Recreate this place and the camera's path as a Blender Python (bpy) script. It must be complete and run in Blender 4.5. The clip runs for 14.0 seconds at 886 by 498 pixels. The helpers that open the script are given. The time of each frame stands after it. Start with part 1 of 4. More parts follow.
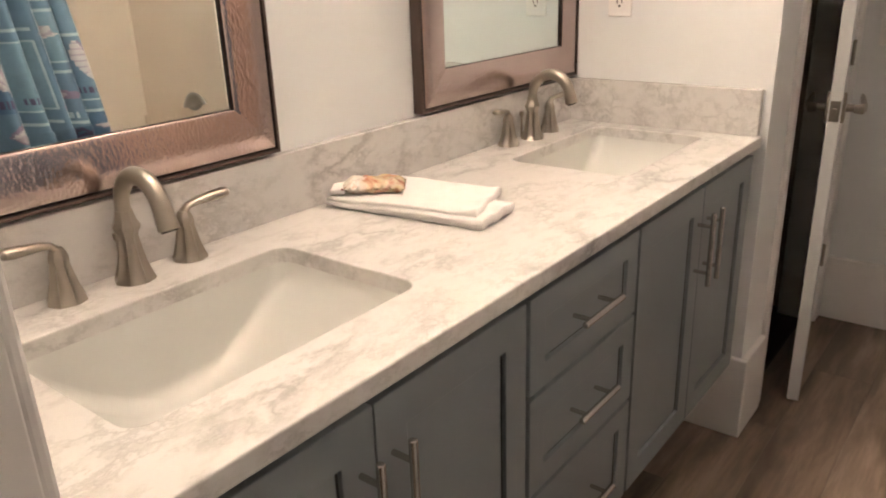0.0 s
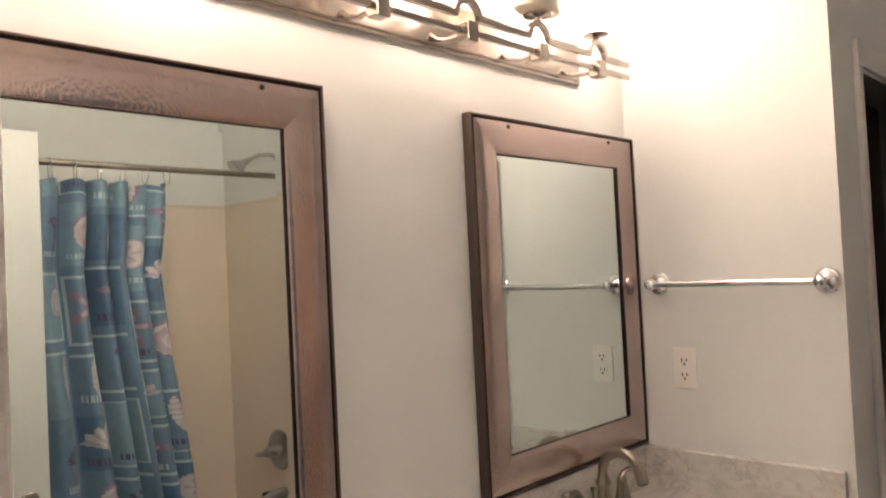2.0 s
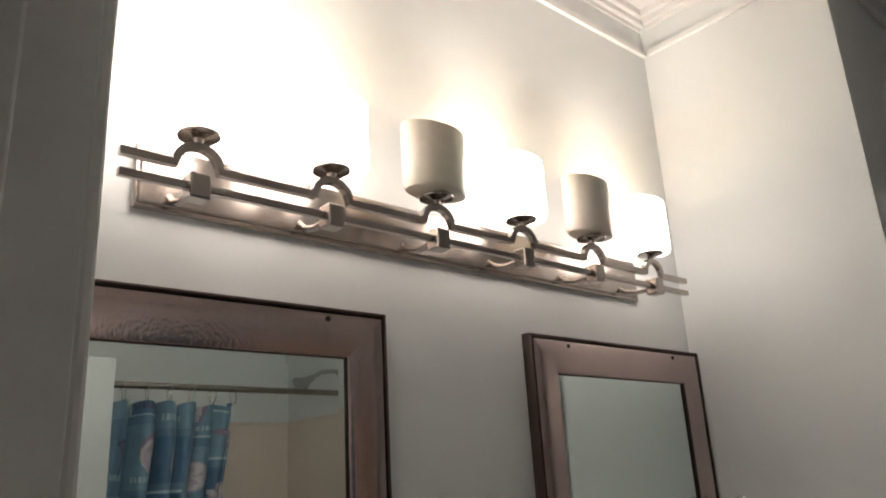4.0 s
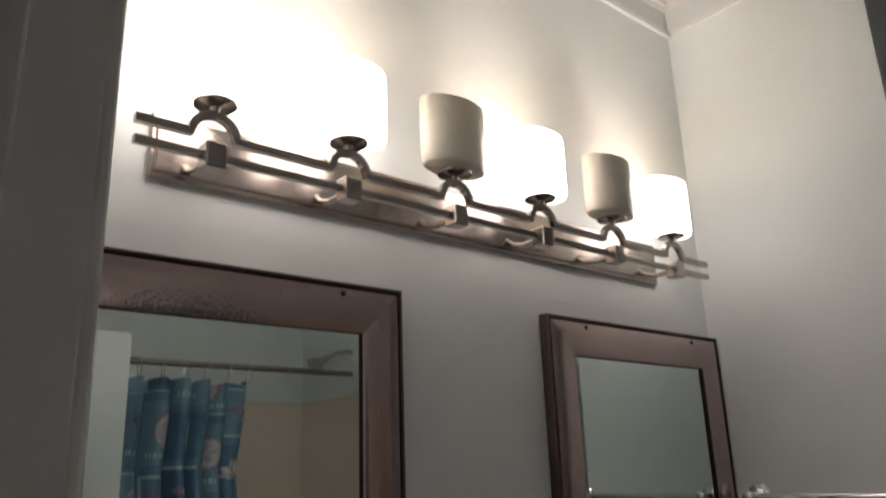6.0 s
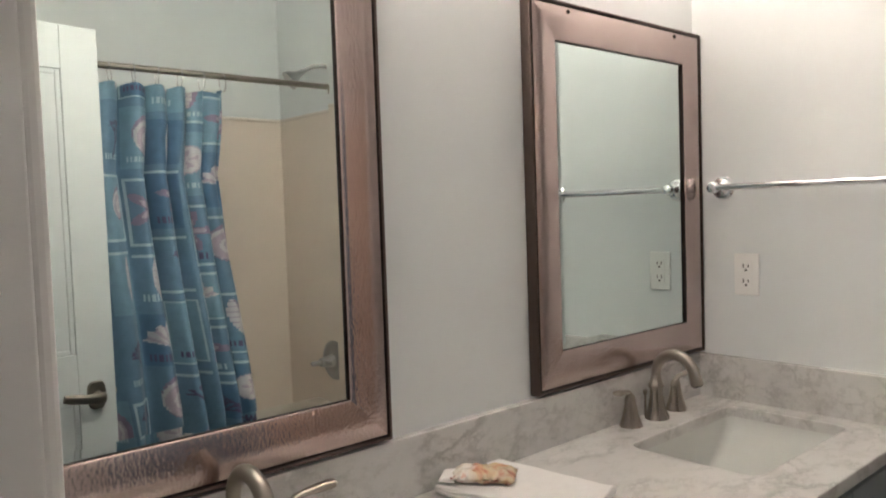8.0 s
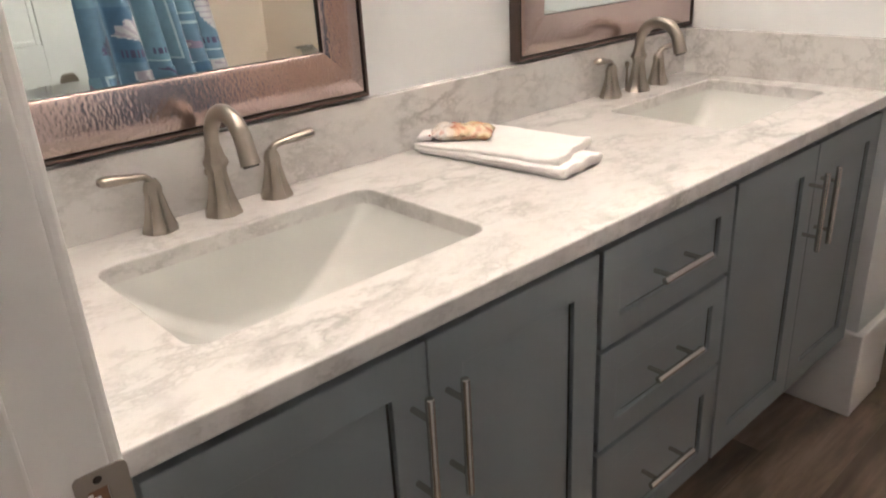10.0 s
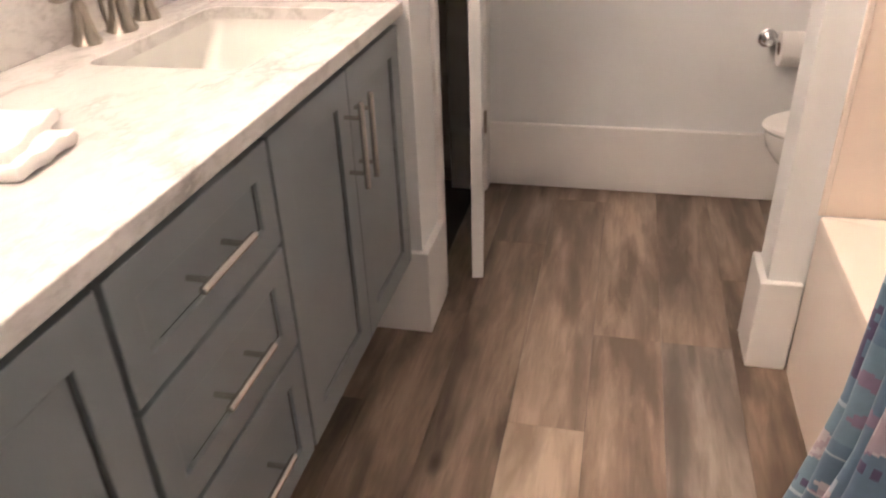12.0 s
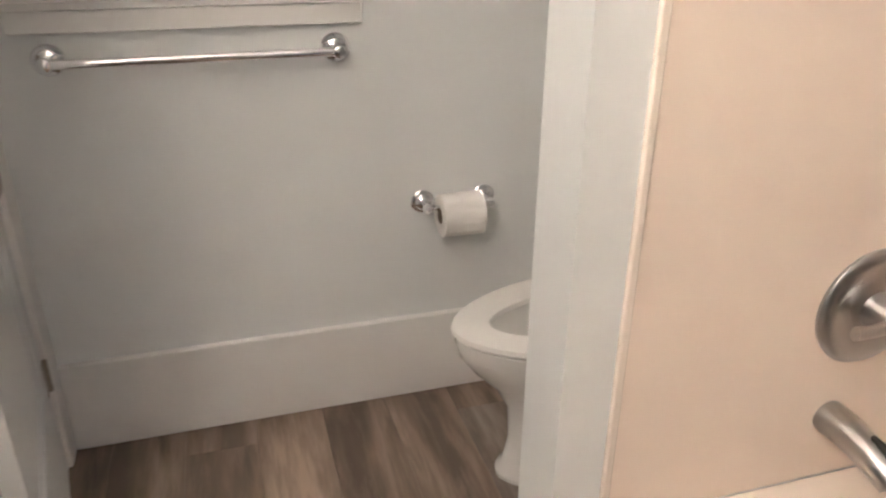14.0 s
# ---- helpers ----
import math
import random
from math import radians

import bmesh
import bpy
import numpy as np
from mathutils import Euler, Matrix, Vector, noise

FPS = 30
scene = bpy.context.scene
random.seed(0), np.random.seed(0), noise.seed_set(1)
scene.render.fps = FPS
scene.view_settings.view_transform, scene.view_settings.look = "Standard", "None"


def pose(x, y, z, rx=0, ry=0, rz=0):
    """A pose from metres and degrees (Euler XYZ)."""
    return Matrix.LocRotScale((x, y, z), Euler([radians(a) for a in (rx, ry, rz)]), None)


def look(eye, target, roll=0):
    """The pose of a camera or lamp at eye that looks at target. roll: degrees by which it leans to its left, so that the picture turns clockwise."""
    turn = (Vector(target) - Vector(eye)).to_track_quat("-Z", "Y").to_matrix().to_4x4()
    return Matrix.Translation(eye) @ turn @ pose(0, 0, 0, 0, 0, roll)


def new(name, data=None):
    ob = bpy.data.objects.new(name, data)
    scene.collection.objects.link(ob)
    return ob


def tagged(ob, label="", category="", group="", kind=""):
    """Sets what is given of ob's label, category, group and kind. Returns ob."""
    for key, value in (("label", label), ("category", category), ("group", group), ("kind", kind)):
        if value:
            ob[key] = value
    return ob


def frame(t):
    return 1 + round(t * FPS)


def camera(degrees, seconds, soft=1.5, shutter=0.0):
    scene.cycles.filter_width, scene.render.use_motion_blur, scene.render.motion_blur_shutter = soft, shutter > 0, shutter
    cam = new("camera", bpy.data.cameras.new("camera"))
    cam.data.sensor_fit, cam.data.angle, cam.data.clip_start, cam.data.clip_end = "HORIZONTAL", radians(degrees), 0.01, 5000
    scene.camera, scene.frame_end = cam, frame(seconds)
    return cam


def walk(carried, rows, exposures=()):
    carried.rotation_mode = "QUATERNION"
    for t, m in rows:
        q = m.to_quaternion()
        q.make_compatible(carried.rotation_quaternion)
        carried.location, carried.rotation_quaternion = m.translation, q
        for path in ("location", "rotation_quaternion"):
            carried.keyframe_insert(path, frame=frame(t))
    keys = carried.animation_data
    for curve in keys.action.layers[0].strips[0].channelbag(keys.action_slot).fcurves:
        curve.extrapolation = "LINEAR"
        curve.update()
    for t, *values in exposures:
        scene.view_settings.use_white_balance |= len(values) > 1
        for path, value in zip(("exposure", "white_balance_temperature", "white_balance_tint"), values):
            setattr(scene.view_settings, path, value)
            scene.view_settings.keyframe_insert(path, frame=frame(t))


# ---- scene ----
cam = camera(60.8, 14.0, 1.9, 0.25)
EXPOSURE = [(0, 2.47, 6950, 20), (1.0, 2.38, 7000, 21), (1.5, 2.06, 7050, 22), (2.2, 1.42, 6900, 20), (3, 0.92, 6400, 16), (3.7, 0.33, 6000, 12), (6, -0.35, 5780, 11), (6.5, 0.45, 5870, 12), (7.2, 1.16, 5900, 12), (9.5, 2.38, 6080, 14), (11, 2.72, 6350, 22), (12, 3.02, 6720, 24), (13, 2.96, 6550, 22), (14, 2.82, 6200, 15)]
PATH = [
    (0, (1.107, 0.086, 1.333), (-0.057, 1.556, 0.638), -2.0),
    (0.5, (1.169, 0.106, 1.35), (-0.135, 1.505, 0.766), -3.5),
    (1, (1.157, 0.114, 1.435), (-0.175, 1.556, 1.052), -2.9),
    (1.5, (1.163, 0.11, 1.505), (-0.206, 1.561, 1.368), -2.4),
    (2, (1.164, 0.107, 1.564), (-0.225, 1.545, 1.617), -2.8),
    (2.5, (1.177, 0.104, 1.601), (-0.241, 1.5, 1.801), -2.4),
    (3, (1.182, 0.099, 1.598), (-0.255, 1.455, 1.912), -2.2),
    (3.5, (1.184, 0.097, 1.597), (-0.244, 1.415, 2.073), -3.1),
    (3.7, (1.184, 0.097, 1.597), (-0.232, 1.394, 2.158), -3.5),
    (5.8, (1.162, 0.101, 1.59), (-0.262, 1.347, 2.239), -2.9),
    (6, (1.161, 0.111, 1.584), (-0.292, 1.364, 2.147), -2.1),
    (6.5, (1.16, 0.112, 1.566), (-0.332, 1.399, 1.908), -0.9),
    (7, (1.152, 0.114, 1.531), (-0.348, 1.425, 1.714), -0.9),
    (7.2, (1.133, 0.118, 1.517), (-0.362, 1.441, 1.641), -1.1),
    (9.3, (1.165, 0.137, 1.344), (-0.298, 1.399, 0.829), -2.9),
    (9.5, (1.164, 0.134, 1.331), (-0.276, 1.388, 0.739), -2.9),
    (10, (1.166, 0.132, 1.305), (-0.213, 1.354, 0.528), -3.2),
    (10.5, (1.167, 0.144, 1.279), (-0.13, 1.359, 0.361), -4.1),
    (11, (1.119, 0.199, 1.255), (0.064, 1.559, 0.237), -4.2),
    (11.5, (1.063, 0.278, 1.256), (0.382, 1.838, 0.207), -3.0),
    (12, (1.054, 0.437, 1.253), (0.636, 2.123, 0.262), -2.3),
    (12.5, (1.053, 0.678, 1.28), (0.81, 2.429, 0.344), -1.4),
    (13, (0.984, 0.921, 1.29), (1.002, 2.714, 0.405), -1.2),
    (13.5, (0.967, 1.138, 1.296), (1.272, 2.913, 0.426), -1.0),
    (14, (1.045, 1.359, 1.301), (1.571, 3.093, 0.454), 0.4),
]
walk(cam, [(t, look(eye, target, roll)) for t, eye, target, roll in PATH], EXPOSURE)

# ---- world and lamps' strength ----
world = bpy.data.worlds.new("world")
scene.world = world
world.use_nodes = True
world.node_tree.nodes["Background"].inputs["Color"].default_value = (0.5, 0.55, 0.65, 1)
world.node_tree.nodes["Background"].inputs["Strength"].default_value = 0.05
GLOW = 9.0
BULB = 12.0
GLOW_COLOUR = (1.0, 0.83, 0.67)


# ---- materials ----
def shader(name, colour=(0.8, 0.8, 0.8), rough=0.5, metal=0.0):
    m = bpy.data.materials.new(name)
    m.use_nodes = True
    nt = m.node_tree
    p = nt.nodes["Principled BSDF"]
    p.inputs["Base Color"].default_value = (*colour, 1)
    p.inputs["Roughness"].default_value = rough
    p.inputs["Metallic"].default_value = metal
    return m, nt, p


def nd(nt, kind, props=None, **ins):
    n = nt.nodes.new(kind)
    for k, v in (props or {}).items():
        setattr(n, k, v)
    for k, v in ins.items():
        key = int(k[1:]) if k[0] == "i" and k[1:].isdigit() else k.replace("_", " ")
        s = n.inputs[key]
        if isinstance(v, bpy.types.NodeSocket):
            nt.links.new(v, s)
        else:
            s.default_value = v
    return n


def ramp(nt, fac, stops):
    r = nt.nodes.new("ShaderNodeValToRGB")
    nt.links.new(fac, r.inputs[0])
    els = r.color_ramp.elements
    while len(els) < len(stops):
        els.new(0.5)
    for e, (pos, c) in zip(els, stops):
        e.position = pos
        e.color = (*c, 1) if len(c) == 3 else c
    return r.outputs["Color"]


def where(nt, scale=(1, 1, 1), kind="Object"):
    c = nt.nodes.new("ShaderNodeTexCoord")
    return nd(nt, "ShaderNodeMapping", Vector=c.outputs[kind], Scale=scale).outputs[0]


def noise_of(nt, vec, scale, detail=4.0, rough=0.55, distort=0.0):
    return nd(nt, "ShaderNodeTexNoise", Vector=vec, Scale=scale, Detail=detail, Roughness=rough, Distortion=distort).outputs["Fac"]


def bump(nt, p, height, strength, distance=0.001):
    b = nd(nt, "ShaderNodeBump", Height=height, Strength=strength, Distance=distance)
    nt.links.new(b.outputs[0], p.inputs["Normal"])


def mix(nt, fac, a, b, blend="MIX"):
    n = nt.nodes.new("ShaderNodeMix")
    n.data_type, n.blend_type = "RGBA", blend
    for sock, v in ((n.inputs[0], fac), (n.inputs[6], a), (n.inputs[7], b)):
        if isinstance(v, bpy.types.NodeSocket):
            nt.links.new(v, sock)
        else:
            sock.default_value = (*v, 1) if isinstance(v, tuple) and len(v) == 3 else v
    return n.outputs[2]


def paint(name, colour, rough=0.5, vary=0.06, orange_peel=0.12, scale=90.0):
    m, nt, p = shader(name, colour, rough)
    v = where(nt)
    dark = tuple(c * (1 - vary) for c in colour)
    col = mix(nt, noise_of(nt, v, 2.2, 5), dark, colour)
    col = mix(nt, ramp(nt, noise_of(nt, v, 11, 6, 0.7), [(0.62, (0, 0, 0)), (0.8, (0.25, 0.25, 0.25))]), col, tuple(c * (1 - 2 * vary) for c in colour))
    nt.links.new(col, p.inputs["Base Color"])
    nt.links.new(nd(nt, "ShaderNodeMapRange", Value=noise_of(nt, v, 7, 3), To_Min=rough - 0.06, To_Max=rough + 0.08).outputs[0], p.inputs["Roughness"])
    bump(nt, p, noise_of(nt, v, scale, 3), orange_peel, 0.001)
    return m


def metal(name, colour, rough, brushed=0.0):
    m, nt, p = shader(name, colour, rough, 1.0)
    v = where(nt, (1, 1, 1))
    if brushed:
        bump(nt, p, noise_of(nt, where(nt, (900, 60, 900)), 1.0, 2), brushed, 0.0004)
    nt.links.new(nd(nt, "ShaderNodeMapRange", Value=noise_of(nt, v, 35, 3), To_Min=max(0.02, rough - 0.03), To_Max=rough + 0.04).outputs[0], p.inputs["Roughness"])
    return m


WALL = paint("wall_paint", (0.785, 0.81, 0.812), 0.55, 0.03, 0.16, 140)
CEILING = paint("ceiling_paint", (0.88, 0.88, 0.87), 0.8, 0.03, 0.2, 120)
TRIM = paint("trim_paint", (0.84, 0.835, 0.82), 0.32, 0.03, 0.05, 40)
DOORPAINT = paint("door_paint", (0.74, 0.76, 0.765), 0.34, 0.03, 0.05, 60)
CABINET = paint("cabinet_paint", (0.215, 0.25, 0.264), 0.36, 0.08, 0.06, 60)
UNDER_DARK = paint("under_dark_paint", (0.05, 0.055, 0.06), 0.6, 0.1, 0.05)
CLOSET = paint("closet_shade_paint", (0.34, 0.28, 0.23), 0.8, 0.1, 0.1)
SURROUND = paint("surround_acrylic", (0.87, 0.755, 0.66), 0.22, 0.025, 0.02, 18)
TUBMAT = paint("tub_acrylic", (0.84, 0.76, 0.68), 0.12, 0.03, 0.01, 12)
CERAMIC = paint("white_porcelain", (0.82, 0.82, 0.80), 0.08, 0.02, 0.01, 12)
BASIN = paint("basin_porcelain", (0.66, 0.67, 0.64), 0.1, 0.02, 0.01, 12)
PLASTIC = paint("white_plastic", (0.88, 0.87, 0.85), 0.35, 0.02, 0.02)
PANEL_SHADOW = paint("panel_shadow_black", (0.018, 0.018, 0.02), 0.7, 0.1, 0.05)
SLOT = paint("dark_slot", (0.03, 0.028, 0.026), 0.6, 0.1, 0.0)
CHROME = metal("polished_chrome", (0.80, 0.80, 0.82), 0.07)
NICKEL = metal("brushed_nickel", (0.37, 0.333, 0.287), 0.29, 0.03)
PULLS = metal("satin_nickel_pull", (0.58, 0.55, 0.52), 0.25, 0.1)
FIXTURE = metal("dark_brushed_nickel", (0.43, 0.385, 0.35), 0.24, 0.03)
SATIN = metal("satin_bath_nickel", (0.43, 0.425, 0.425), 0.30, 0.0)
BRONZE = metal("bronze_frame_side", (0.13, 0.10, 0.088), 0.38)
HARDWARE = metal("aged_nickel_hardware", (0.34, 0.305, 0.265), 0.32, 0.1)
DARKEDGE = metal("dark_bronze_edge", (0.045, 0.036, 0.032), 0.42)
PAPER = paint("tissue_paper", (0.86, 0.85, 0.83), 0.9, 0.03, 0.3, 220)
CARD = paint("grey_card", (0.35, 0.29, 0.23), 0.9, 0.1, 0.1)


def marble():
    m, nt, p = shader("carrara_marble", (0.8, 0.79, 0.77), 0.16)
    v = nd(nt, "ShaderNodeMapping", Vector=where(nt), Rotation=(0.2, 0.3, radians(38)), Scale=(1.0, 0.58, 1.0)).outputs[0]
    warp = nd(nt, "ShaderNodeVectorMath", {"operation": "MULTIPLY_ADD"}, i0=nd(nt, "ShaderNodeTexNoise", Vector=v, Scale=11.0, Detail=8.0, Roughness=0.72).outputs["Color"], i1=(0.16, 0.16, 0.16), i2=v).outputs[0]
    fine = nd(nt, "ShaderNodeTexVoronoi", {"feature": "DISTANCE_TO_EDGE"}, Vector=warp, Scale=24.0).outputs["Distance"]
    broad = nd(nt, "ShaderNodeTexVoronoi", {"feature": "DISTANCE_TO_EDGE"}, Vector=warp, Scale=9.0).outputs["Distance"]
    gate = ramp(nt, noise_of(nt, v, 9.0, 6, 0.65), [(0.44, (0, 0, 0)), (0.60, (1, 1, 1))])
    gate2 = ramp(nt, noise_of(nt, v, 6.0, 5, 0.6), [(0.47, (0, 0, 0)), (0.62, (1, 1, 1))])
    base = mix(nt, noise_of(nt, warp, 5.5, 7, 0.7), (0.63, 0.62, 0.60), (0.745, 0.735, 0.715))
    smudge = ramp(nt, noise_of(nt, warp, 19, 8, 0.74), [(0.53, (0, 0, 0)), (0.68, (0.7, 0.7, 0.7))])
    base = mix(nt, smudge, base, (0.52, 0.51, 0.487))
    v1 = mix(nt, gate, (0, 0, 0), ramp(nt, fine, [(0.0, (0.5, 0.5, 0.5)), (0.06, (0.26, 0.26, 0.26)), (0.16, (0, 0, 0))]))
    v3 = mix(nt, gate2, (0, 0, 0), ramp(nt, broad, [(0.0, (0.55, 0.55, 0.55)), (0.04, (0.34, 0.34, 0.34)), (0.13, (0, 0, 0))]))
    base = mix(nt, v1, base, (0.34, 0.335, 0.322))
    base = mix(nt, v3, base, (0.28, 0.274, 0.262))
    flecks = ramp(nt, noise_of(nt, warp, 55, 5, 0.65), [(0.60, (0, 0, 0)), (0.72, (0.5, 0.5, 0.5))])
    base = mix(nt, mix(nt, gate, (0, 0, 0), flecks), base, (0.33, 0.295, 0.255))
    nt.links.new(base, p.inputs["Base Color"])
    nt.links.new(nd(nt, "ShaderNodeMapRange", Value=noise_of(nt, v, 14, 4), To_Min=0.12, To_Max=0.24).outputs[0], p.inputs["Roughness"])
    return m


def plank_wood(name, dark, light):
    m, nt, p = shader(name, light, 0.42)
    info = nt.nodes.new("ShaderNodeObjectInfo")
    c = nt.nodes.new("ShaderNodeTexCoord")
    shift = nd(nt, "ShaderNodeVectorMath", {"operation": "MULTIPLY_ADD"}, i0=info.outputs["Random"], i1=(37.0, 91.0, 13.0), i2=c.outputs["Object"]).outputs[0]
    v = nd(nt, "ShaderNodeMapping", Vector=shift, Scale=(1, 0.11, 1)).outputs[0]
    grain = noise_of(nt, v, 44, 7, 0.62, 0.25)
    bands = noise_of(nt, nd(nt, "ShaderNodeMapping", Vector=shift, Scale=(1, 0.16, 1)).outputs[0], 12, 4, 0.5, 0.35)
    col = mix(nt, ramp(nt, bands, [(0.38, (0, 0, 0)), (0.60, (1, 1, 1))]), dark, light)
    blotch = noise_of(nt, nd(nt, "ShaderNodeMapping", Vector=shift, Scale=(1, 0.17, 1)).outputs[0], 15, 6, 0.65, 0.4)
    col = mix(nt, ramp(nt, blotch, [(0.50, (0, 0, 0)), (0.66, (0.55, 0.55, 0.55))]), col, tuple(1.05 * b for b in light))
    mid = tuple(0.6 * a + 0.2 * b for a, b in zip(dark, light))
    col = mix(nt, ramp(nt, grain, [(0.38, (0.5, 0.5, 0.5)), (0.58, (0, 0, 0))]), col, mid)
    knots = nd(nt, "ShaderNodeTexVoronoi", Vector=nd(nt, "ShaderNodeMapping", Vector=shift, Scale=(1, 0.5, 1)).outputs[0], Scale=5.5).outputs["Distance"]
    col = mix(nt, ramp(nt, knots, [(0.03, (0.8, 0.8, 0.8)), (0.13, (0, 0, 0))]), col, tuple(0.35 * a for a in dark))
    smear = noise_of(nt, nd(nt, "ShaderNodeMapping", Vector=shift, Scale=(1, 0.22, 1)).outputs[0], 8, 4, 0.55, 0.25)
    col = mix(nt, ramp(nt, smear, [(0.52, (0, 0, 0)), (0.68, (0.6, 0.6, 0.6))]), col, tuple(0.8 * a for a in dark))
    tone = nd(nt, "ShaderNodeMapRange", Value=info.outputs["Random"], To_Min=0.78, To_Max=1.2).outputs[0]
    hsv = nd(nt, "ShaderNodeHueSaturation", Color=col, Value=tone)
    nt.links.new(hsv.outputs[0], p.inputs["Base Color"])
    nt.links.new(nd(nt, "ShaderNodeMapRange", Value=grain, To_Min=0.34, To_Max=0.52).outputs[0], p.inputs["Roughness"])
    bump(nt, p, grain, 0.18, 0.0006)
    return m


def hammered():
    m, nt, p = shader("hammered_copper_pewter", (0.42, 0.32, 0.285), 0.20, 1.0)
    v = where(nt, (1, 1, 0.75))
    dents = nd(nt, "ShaderNodeTexVoronoi", {"feature": "SMOOTH_F1"}, Vector=v, Scale=190.0, Smoothness=0.9).outputs["Distance"]
    col = mix(nt, noise_of(nt, where(nt), 9, 4), (0.435, 0.342, 0.322), (0.56, 0.45, 0.425))
    nt.links.new(col, p.inputs["Base Color"])
    amount = ramp(nt, noise_of(nt, where(nt), 2.6, 2), [(0.36, (0.2, 0.2, 0.2)), (0.56, (0.65, 0.65, 0.65))])
    b = nd(nt, "ShaderNodeBump", Height=dents, Strength=amount, Distance=0.0007)
    nt.links.new(b.outputs[0], p.inputs["Normal"])
    return m


def glass_mirror():
    m, nt, p = shader("silvered_glass", (0.71, 0.80, 0.785), 0.0, 1.0)
    p.inputs["Roughness"].default_value = 0.012
    return m


def glow():
    m, nt, p = shader("lit_alabaster_glass", (0.9, 0.85, 0.75), 0.4)
    p.inputs["Emission Color"].default_value = (*GLOW_COLOUR, 1)
    p.inputs["Emission Strength"].default_value = GLOW
    return m


def alabaster():
    m, nt, p = shader("unlit_alabaster_glass", (0.8, 0.74, 0.62), 0.3)
    v = where(nt)
    col = mix(nt, noise_of(nt, v, 14, 6, 0.65, 1.5), (0.70, 0.63, 0.51), (0.88, 0.83, 0.73))
    nt.links.new(col, p.inputs["Base Color"])
    p.inputs["Subsurface Weight"].default_value = 0.3
    p.inputs["Subsurface Radius"].default_value = (0.02, 0.015, 0.01)
    return m


def terry():
    m, nt, p = shader("white_terry", (0.83, 0.81, 0.79), 0.95)
    v = where(nt)
    bump(nt, p, noise_of(nt, v, 420, 3, 0.7), 0.7, 0.002)
    col = mix(nt, noise_of(nt, v, 60, 4), (0.80, 0.78, 0.765), (0.90, 0.885, 0.87))
    nt.links.new(col, p.inputs["Base Color"])
    return m


MARBLE = marble()
WOODS = [plank_wood("plank_mid", (0.152, 0.113, 0.087), (0.41, 0.315, 0.242)),
         plank_wood("plank_dark", (0.095, 0.069, 0.052), (0.30, 0.226, 0.17)),
         plank_wood("plank_light", (0.30, 0.228, 0.17), (0.58, 0.465, 0.36)),
         plank_wood("plank_grey", (0.12, 0.10, 0.085), (0.305, 0.26, 0.22))]
HAMMERED, MIRROR, GLOWING, ALABASTER, TERRY = hammered(), glass_mirror(), glow(), alabaster(), terry()


# ---- shape helpers ----
def mesh_of(name, bm, material, smooth=False):
    bmesh.ops.recalc_face_normals(bm, faces=bm.faces)
    me = bpy.data.meshes.new(name)
    for f in bm.faces:
        f.smooth = smooth
    bm.to_mesh(me)
    bm.free()
    for k in (material if isinstance(material, (list, tuple)) else [material]):
        me.materials.append(k)
    if smooth:
        me.set_sharp_from_angle(angle=radians(38))
    return me


def part(name, bm, material, parent, label="", smooth=False):
    ob = new(name, mesh_of(name, bm, material, smooth))
    if parent is not None:
        ob.parent = parent
    if label:
        ob["label"] = label
    return ob


def thing(name, x, y, z, label, category, group="", kind="", rz=0):
    ob = new(name)
    ob.empty_display_size = 0.05
    ob.matrix_basis = pose(x, y, z, 0, 0, rz)
    return tagged(ob, label, category, group, kind)


def piece(name, bm, material, label, smooth=False):
    return tagged(part(name, bm, material, None, "", smooth), label, "", "", "structure")


def box(bm, x0, y0, z0, x1, y1, z1, bevel=0.0, seg=2):
    c = bmesh.ops.create_cube(bm, size=1.0)["verts"]
    bmesh.ops.transform(bm, verts=c, matrix=Matrix.Translation(((x0 + x1) / 2, (y0 + y1) / 2, (z0 + z1) / 2)) @ Matrix.Diagonal((abs(x1 - x0), abs(y1 - y0), abs(z1 - z0), 1)))
    if bevel:
        es = list({e for v in c for e in v.link_edges})
        bmesh.ops.bevel(bm, geom=es, offset=bevel, segments=seg, affect="EDGES", profile=0.5)
    return bm


def boxes(*rows, bevel=0.0):
    bm = bmesh.new()
    for r in rows:
        box(bm, *r, bevel=bevel)
    return bm


def ring_points(path, i):
    a = path[max(i - 1, 0)]
    b = path[min(i + 1, len(path) - 1)]
    return (Vector(b) - Vector(a)).normalized()


def tube(bm, path, radii, n=16, flat=(1.0, 1.0), caps=True, up=(0, 0, 1)):
    rings = []
    ref = Vector(up)
    for i, p in enumerate(path):
        t = ring_points(path, i)
        side = t.cross(ref)
        if side.length < 0.05:
            side = t.cross(Vector((0, 1, 0)))
        side.normalize()
        over = side.cross(t).normalized()
        r = radii[i] if isinstance(radii, (list, tuple)) else radii
        rings.append([bm.verts.new(Vector(p) + side * (r * flat[0] * math.cos(2 * math.pi * k / n)) + over * (r * flat[1] * math.sin(2 * math.pi * k / n))) for k in range(n)])
    for a, b in zip(rings, rings[1:]):
        for k in range(n):
            bm.faces.new((a[k], a[(k + 1) % n], b[(k + 1) % n], b[k]))
    if caps:
        bm.faces.new(rings[0][::-1])
        bm.faces.new(rings[-1])
    return bm


